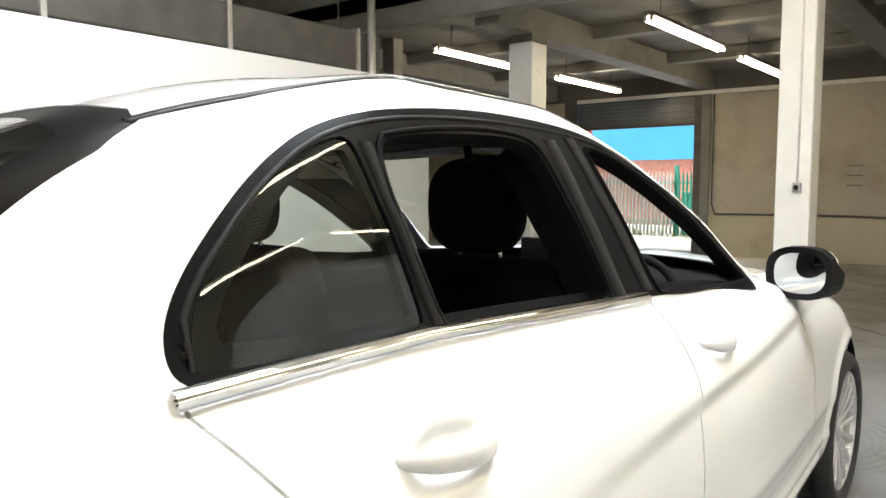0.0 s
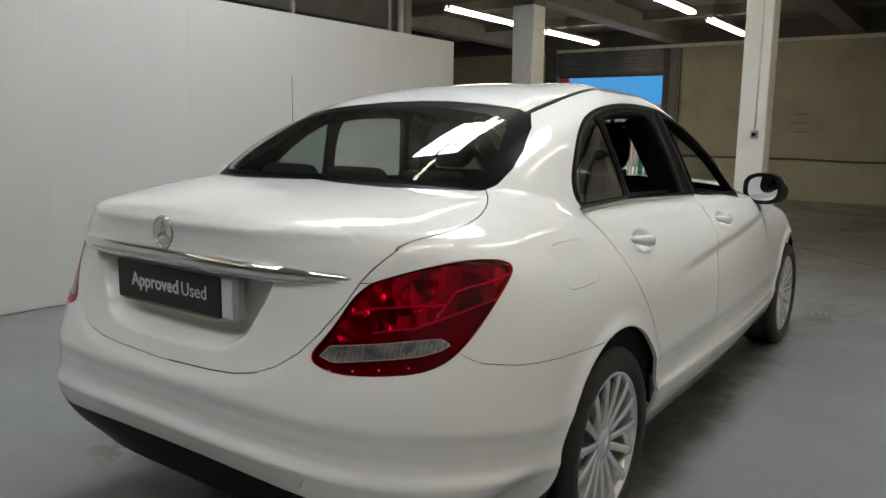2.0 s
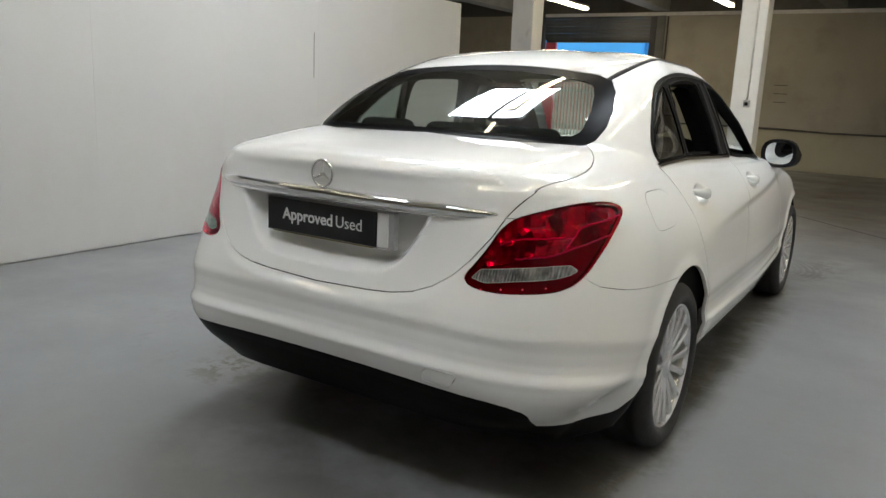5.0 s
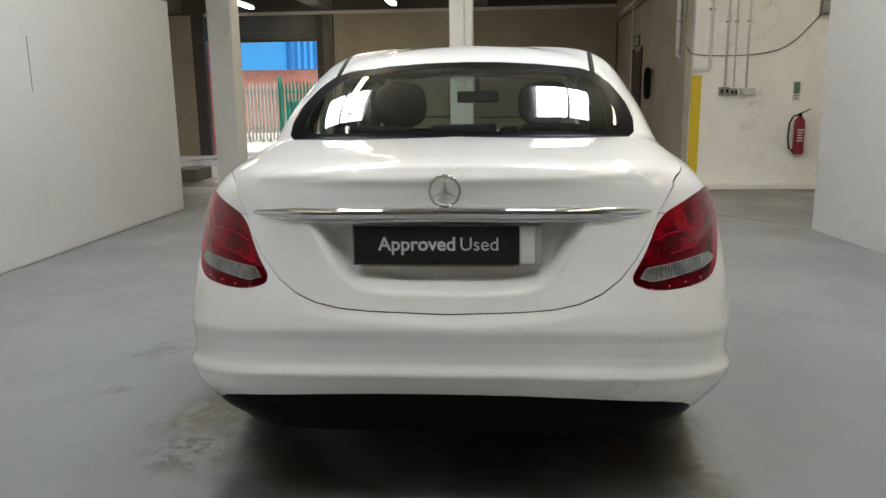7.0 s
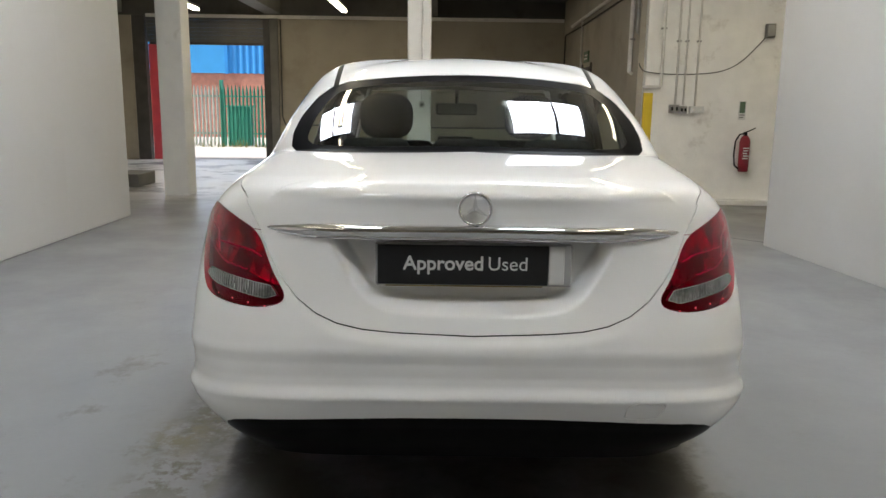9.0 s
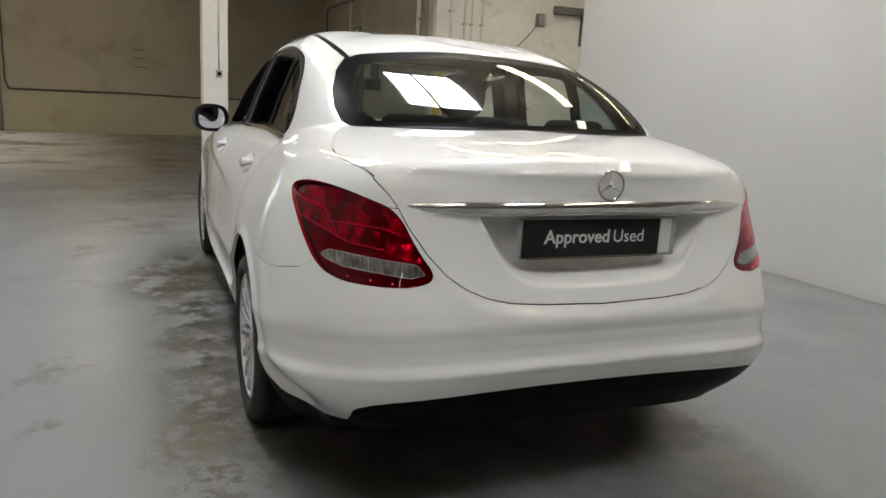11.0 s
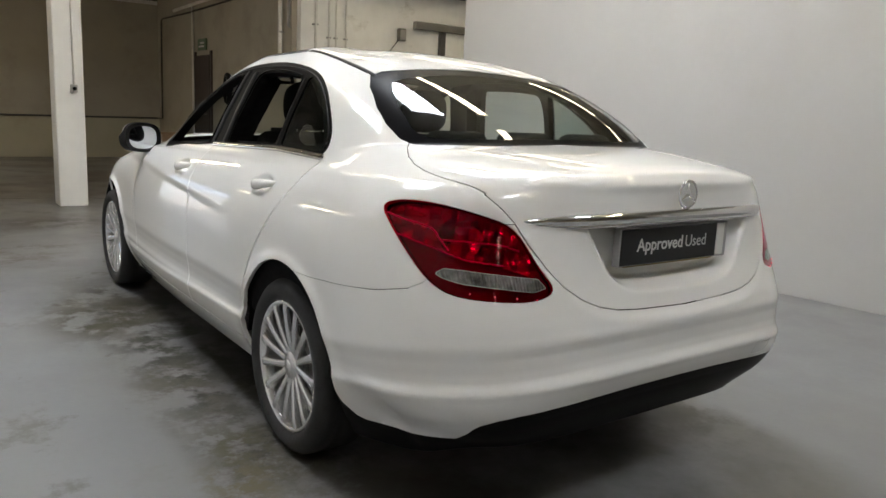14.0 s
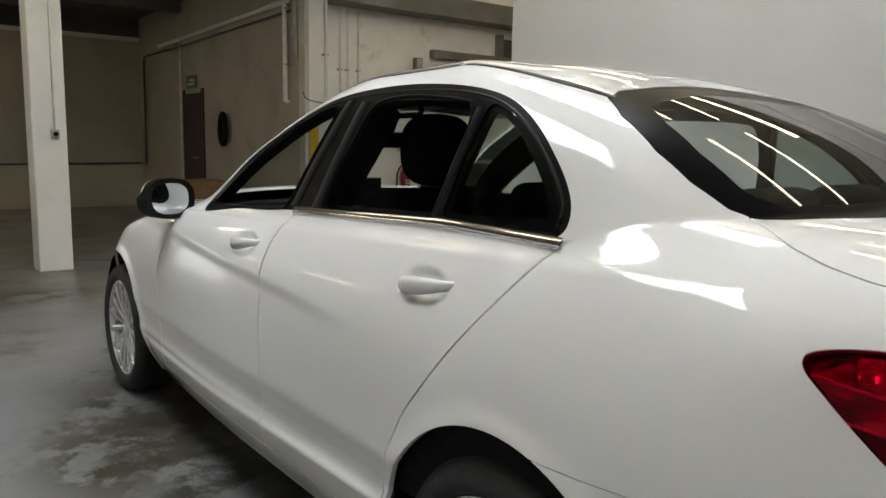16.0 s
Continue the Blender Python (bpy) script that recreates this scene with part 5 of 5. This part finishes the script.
for s in (1, -1):
    make_wheel(s * 0.884, REAR_AXLE + 0.01, s)
    make_wheel(s * 0.832, FRONT_AXLE + 0.01, s)
    # wheel housings
    for cy, xo in ((REAR_AXLE, 0.885), (FRONT_AXLE, 0.82)):
        bm = bmesh.new()
        n, prev = 24, None
        for k in range(n + 1):
            a = math.pi * (0.02 + 0.96 * k / n)
            ring = [bm.verts.new((s * xx, cy + (ARCH + 0.01) * math.cos(a), AXLE_Z + (ARCH + 0.01) * math.sin(a))) for xx in (xo - 0.01, 0.52)]
            if prev:
                bm.faces.new((prev[0], prev[1], ring[1], ring[0]))
            prev = ring
        cap = [bm.verts.new((s * 0.52, cy + (ARCH + 0.01) * math.cos(math.pi * (0.02 + 0.96 * k / n)), AXLE_Z + (ARCH + 0.01) * math.sin(math.pi * (0.02 + 0.96 * k / n)))) for k in range(n + 1)]
        bm.faces.new(cap)
        part("wheel_housing", bm, BLACK, car, "black wheel arch liner")
part("underbody", boxed((-0.66, 0.5, 0.24), (0.66, 4.2, 0.34), 0.03), BLACK, car, "dark underbody")


def swept(name, path, section, material, parent, label=""):
    """A closed section (offsets across and up) swept along points, lying in the plane across the path."""
    bm = bmesh.new()
    prev = None
    for i, p in enumerate(path):
        p = Vector(p)
        d = (Vector(path[min(i + 1, len(path) - 1)]) - Vector(path[max(i - 1, 0)])).normalized()
        out = d.cross(Vector((0, 0, 1))).normalized()
        taper = min(1.0, 0.25 + 6.0 * min(i, len(path) - 1 - i) / len(path))
        ring = [bm.verts.new(p + out * a * taper + Vector((0, 0, b * taper))) for a, b in section]
        if prev:
            for k in range(len(ring)):
                bm.faces.new((prev[k], prev[(k + 1) % len(ring)], ring[(k + 1) % len(ring)], ring[k]))
        else:
            bm.faces.new(ring[::-1])
        prev = ring
    bm.faces.new(prev)
    bmesh.ops.recalc_face_normals(bm, faces=bm.faces[:])
    return part(name, bm, material, parent, label, smooth=True)


# chrome bar over the plate, badge, plate
xs = [0.598 * (i / 30 * 2 - 1) for i in range(31)]
swept("chrome_bar", [(x, rear_y(x, 1.012) - 0.005, 0.982 - 0.012 * (x / 0.59) ** 2) for x in xs], [(-0.014, 0.018), (0.002, 0.0185), (0.009, 0.016), (0.0135, 0.010), (0.0155, 0.002), (0.0150, -0.006), (0.0115, -0.012), (0.0105, -0.0145), (0.0125, -0.018), (0.010, -0.0215), (0.002, -0.022), (-0.014, -0.021)], CHROME, boot, "chrome bar across the boot lid")
bm = bmesh.new()
ry = rear_y(0, 1.045) - 0.008
ring = [(0.042 * math.cos(2 * math.pi * k / 40), ry, 1.045 + 0.042 * math.sin(2 * math.pi * k / 40)) for k in range(41)]
tube(bm, ring, 0.0042, 8, cap=False)
for a in (90, 210, 330):
    c, sn = math.cos(radians(a)), math.sin(radians(a))
    tip = bm.verts.new((0.041 * c, ry, 1.045 + 0.041 * sn))
    mid = bm.verts.new((0, ry - 0.011, 1.045))
    w0 = bm.verts.new((0.008 * math.cos(radians(a + 60)), ry, 1.045 + 0.008 * math.sin(radians(a + 60))))
    w1 = bm.verts.new((0.008 * math.cos(radians(a - 60)), ry, 1.045 + 0.008 * math.sin(radians(a - 60))))
    bm.faces.new((mid, tip, w0))
    bm.faces.new((mid, w1, tip))
part("badge", bm, CHROME, boot, "round chrome badge with three arms")


def letters(name, text, x0, x1, z, y, material, parent, bold=0.0, tilt=0.0):
    """Raised letters from x0 to x1, base line at z, facing -y."""
    cu = bpy.data.curves.new(name, "FONT")
    cu.body, cu.size, cu.extrude, cu.offset = text, 0.06, 0.0004, bold
    tmp = bpy.data.objects.new(name, cu)
    scene.collection.objects.link(tmp)
    me = bpy.data.meshes.new_from_object(tmp.evaluated_get(bpy.context.evaluated_depsgraph_get()))
    bpy.data.objects.remove(tmp)
    co = np.array([v.co[:] for v in me.vertices])
    lo, hi = co[:, 0].min(), co[:, 0].max()
    k = (x1 - x0) / (hi - lo)
    me.transform(Matrix.Translation((x0, y, z)) @ Matrix.Rotation(radians(90 + tilt), 4, "X") @ Matrix.Diagonal((k, k, 1, 1)) @ Matrix.Translation((-lo, 0, 0)))
    me.materials.clear()
    me.materials.append(material)
    ob = new(name, me)
    ob.parent = parent
    return ob


plate = part("number_plate", boxed((-0.2675, 0.004, 0.829), (0.2675, 0.030, 0.947), 0.004), PLATEGREY, boot, "grey plate holder with a black showroom plate")
part("plate_face", boxed((-0.262, 0.000, 0.833), (0.204, 0.006, 0.943), 0.003), PLATEBLACK, plate, "black showroom plate")
part("plate_foot", boxed((-0.24, 0.003, 0.8275), (0.19, 0.012, 0.8305), 0.0005), OCHRE, plate, "thin yellow edge of a plate")
part("plate_end", boxed((0.206, 0.001, 0.836), (0.248, 0.006, 0.942), 0.003), WHITEPLASTIC, plate, "pale end tab")
letters("plate_word", "Approved", -0.193, 0.026, 0.875, -0.0005, WHITEPLASTIC, plate, 0.0011)
letters("plate_word", "Used", 0.041, 0.146, 0.875, -0.0005, WHITEPLASTIC, plate)
# lamp pins along the foot of the tail lights
for s in (1, -1):
    for k in range(4):
        x = 0.575 + 0.052 * k
        z = 0.763 + 0.0035 * k
        bm = bmesh.new()
        bmesh.ops.create_icosphere(bm, subdivisions=2, radius=0.0028, matrix=Matrix.Translation((s * x, rear_y(x, z) - 0.004, z)))
        part("lamp_pin", bm, LEDRED, car, "small lit red lamp dot", smooth=True)

# door mirrors
for s in (1, -1):
    bm = bmesh.new()
    rings = []
    for t, w, h in ((-0.045, 0.092, 0.076), (-0.03, 0.097, 0.081), (0.0, 0.099, 0.083), (0.04, 0.085, 0.07), (0.075, 0.05, 0.045), (0.085, 0.02, 0.02)):
        ring = []
        for k in range(24):
            a = 2 * math.pi * k / 24
            cx = math.copysign(abs(math.cos(a)) ** 0.75, math.cos(a)) * w
            cz = math.copysign(abs(math.sin(a)) ** 0.75, math.sin(a)) * h * (1.0 if math.sin(a) > 0 else 0.92)
            ring.append(bm.verts.new((s * (0.845 + cx + 0.12 * t), 3.10 + t - 0.12 * cx, 1.035 + cz)))
        rings.append(ring)
    for r0, r1 in zip(rings, rings[1:]):
        for k in range(24):
            bm.faces.new((r0[k], r0[(k + 1) % 24], r1[(k + 1) % 24], r1[k]))
    bm.faces.new(rings[-1])
    bmesh.ops.recalc_face_normals(bm, faces=bm.faces[:])
    mir = part("door_mirror", bm, PAINT, car, "white door mirror shell", smooth=True)
    bm = bmesh.new()
    rim, lipr, pane = [], [], []
    for k in range(24):
        a = 2 * math.pi * k / 24
        for lst, sc, dy in ((rim, 1.15, -0.020), (lipr, 1.12, -0.062), (pane, 0.86, -0.054)):
            cx = math.copysign(abs(math.cos(a)) ** 0.75, math.cos(a)) * 0.090 * sc
            cz = math.copysign(abs(math.sin(a)) ** 0.75, math.sin(a)) * 0.074 * sc
            if lst is rim and math.sin(a) < 0.25:
                dy = 0.035
            lst.append((s * (0.845 + cx + 0.12 * dy), 3.10 + dy - 0.12 * cx, 1.035 + cz))
    r0, r1, r2 = [[bm.verts.new(p) for p in loop] for loop in (rim, lipr, pane)]
    for k in range(24):
        bm.faces.new((r0[k], r0[(k + 1) % 24], r1[(k + 1) % 24], r1[k]))
        bm.faces.new((r1[k], r1[(k + 1) % 24], r2[(k + 1) % 24], r2[k]))
    bmesh.ops.recalc_face_normals(bm, faces=bm.faces[:])
    part("mirror_rim", bm, BLACK, mir, "black mirror rim")
    bm = bmesh.new()
    bm.faces.new([bm.verts.new(p) for p in pane])
    bmesh.ops.recalc_face_normals(bm, faces=bm.faces[:])
    part("mirror_glass", bm, MIRROR, mir, "mirror glass")
    bm = bmesh.new()
    tube(bm, [(s * 0.73, 3.09, 0.975), (s * 0.78, 3.10, 0.97), (s * 0.84, 3.11, 0.98)], 0.026, 10)
    part("mirror_foot", bm, BLACK, mir, "black mirror foot", smooth=True)


# ---- cabin ----
def cushion(bm, lo, hi, bevel):
    return box(bm, lo, hi, bevel, 4)


def make_seat(x, y):
    bm = bmesh.new()
    cushion(bm, (-0.24, -0.05, 0.0), (0.24, 0.47, 0.17), 0.06)
    seat = part("front_seat", bm, CLOTH, car, "black cloth front seat", smooth=True)
    seat.matrix_local = pose(x, y, 0.43)
    bm = bmesh.new()
    cushion(bm, (-0.25, -0.07, 0.0), (0.25, 0.06, 0.64), 0.06)
    bmesh.ops.rotate(bm, verts=bm.verts[:], cent=(0, 0, 0), matrix=Matrix.Rotation(radians(20), 3, "X"))
    bmesh.ops.translate(bm, verts=bm.verts[:], vec=(0, 0.02, 0.10))
    part("seat_back", bm, CLOTH, seat, smooth=True)
    bm = bmesh.new()
    bmesh.ops.create_uvsphere(bm, u_segments=24, v_segments=16, radius=1.0)
    for v in bm.verts:
        c = v.co
        v.co = Vector((math.copysign(abs(c.x) ** 0.72, c.x) * 0.135, math.copysign(abs(c.y) ** 0.8, c.y) * 0.058, math.copysign(abs(c.z) ** 0.72, c.z) * 0.115))
    bmesh.ops.translate(bm, verts=bm.verts[:], vec=(0, -0.215, 0.825))
    part("headrest", bm, CLOTH, seat, "rounded black headrest", smooth=True)
    for px in (-0.06, 0.06):
        bm = bmesh.new()
        tube(bm, [(px, -0.19, 0.64), (px, -0.215, 0.76)], 0.007)
        part("headrest_post", bm, CHROME, seat, "bright headrest post")
    return seat


make_seat(0.37, 2.20)
make_seat(-0.37, 2.08)
bm = bmesh.new()
cushion(bm, (-0.60, 0.98, 0.36), (0.60, 1.52, 0.56), 0.06)
bench = part("rear_bench", bm, CLOTH, car, "black cloth rear bench", smooth=True)
bm = bmesh.new()
cushion(bm, (-0.60, 0.80, 0.50), (0.60, 0.94, 1.10), 0.05)
bmesh.ops.rotate(bm, verts=bm.verts[:], cent=(0, 0.9, 0.5), matrix=Matrix.Rotation(radians(16), 3, "X"))
bmesh.ops.translate(bm, verts=bm.verts[:], vec=(0, 0.12, 0))
part("bench_back", bm, CLOTH, bench, smooth=True)
for x in (-0.33, 0.0, 0.33):
    bm = bmesh.new()
    cushion(bm, (x - 0.125, 0.70, 1.095), (x + 0.125, 0.80, 1.195), 0.04)
    part("rear_headrest", bm, CLOTH, bench, "low black rear headrest", smooth=True)
part("parcel_shelf", boxed((-0.60, 0.50, 1.06), (0.60, 0.90, 1.10), 0.01), CLOTH, car, "black parcel shelf")
# strip modelled in place of the shelf edge's reflection in the rear glass
part("shelf_strip", boxed((-0.30, 0.585, 1.10), (0.30, 0.635, 1.128), 0.006), BLACK, car, "thin black strip on the parcel shelf, in place of a mirrored shelf edge")
bm = bmesh.new()
cushion(bm, (-0.68, 2.98, 0.62), (0.68, 3.42, 1.00), 0.07)
dash = part("dashboard", bm, CLOTH, car, "black dashboard", smooth=True)
part("screen", boxed((-0.115, 2.93, 0.985), (0.115, 2.95, 1.115), 0.006), SCREEN, dash, "small lit centre display")
part("centre_console", boxed((-0.12, 2.1, 0.35), (0.12, 3.05, 0.68), 0.03), CLOTH, dash, "black centre console")
bm = bmesh.new()
tilt = Matrix.Rotation(radians(-22), 4, "X")
circle = [Vector((0.185 * math.cos(2 * math.pi * k / 40), 0, 0.185 * math.sin(2 * math.pi * k / 40))) for k in range(41)]
tube(bm, [Vector((0.37, 2.80, 0.90)) + (tilt @ p) for p in circle], 0.015, 10, cap=False)
for a in (0, 180, 270):
    p = Vector((0.18 * math.cos(radians(a)), 0, 0.18 * math.sin(radians(a))))
    tube(bm, [Vector((0.37, 2.83, 0.90)), Vector((0.37, 2.80, 0.90)) + (tilt @ p)], 0.02, 8)
part("steering_wheel", bm, CLOTH, dash, "black steering wheel", smooth=True)
bm = bmesh.new()
cushion(bm, (-0.125, 2.66, 1.255), (0.125, 2.69, 1.325), 0.012)
inner = part("cabin_mirror", bm, BLACK, car, "black interior mirror")
part("mirror_glass", boxed((-0.115, 2.656, 1.263), (0.115, 2.659, 1.317)), MIRROR, inner, "mirror glass")
part("mirror_stalk", tube(bmesh.new(), [(0, 2.68, 1.32), (0, 2.64, 1.40)], 0.012), BLACK, inner)
# lining inside the roof, doors and quarters: the body surface moved in
v, n, f = full_mesh(G[::3, ::2])
lining = (v - n * 0.035, n, f)
_, lining = split(lining, lambda x, y, z: np.where(x > 0.35, sdf(SIDE_WINDOW, y, z) + 0.02, 1.0))
_, lining = split(lining, lambda x, y, z: np.where((y < 1.45), sdf(REAR_WINDOW, x, z) - 0.005, 1.0))
_, lining = split(lining, lambda x, y, z: np.where(y > 2.2, sdf(WINDSCREEN, x, z) - 0.005, 1.0))
lining, _ = split(lining, lambda x, y, z: np.maximum(0.45 - z, np.maximum(0.5 - y, y - 3.5)))
roof_lining, door_lining = split(lining, lambda x, y, z: 1.33 - z)
panel("headliner", roof_lining, LINING, car, "grey cloth headliner", lip=0.004)
for s in (1, -1):
    panel("side_trim", one_side(door_lining, s), CLOTH, car, "black inner door and side trim", lip=0.004)
    part("grab_handle", tube(bmesh.new(), [(s * 0.52, 1.75, 1.375), (s * 0.50, 1.78, 1.36), (s * 0.50, 1.93, 1.36), (s * 0.52, 1.96, 1.375)], 0.009), BLACK, car)
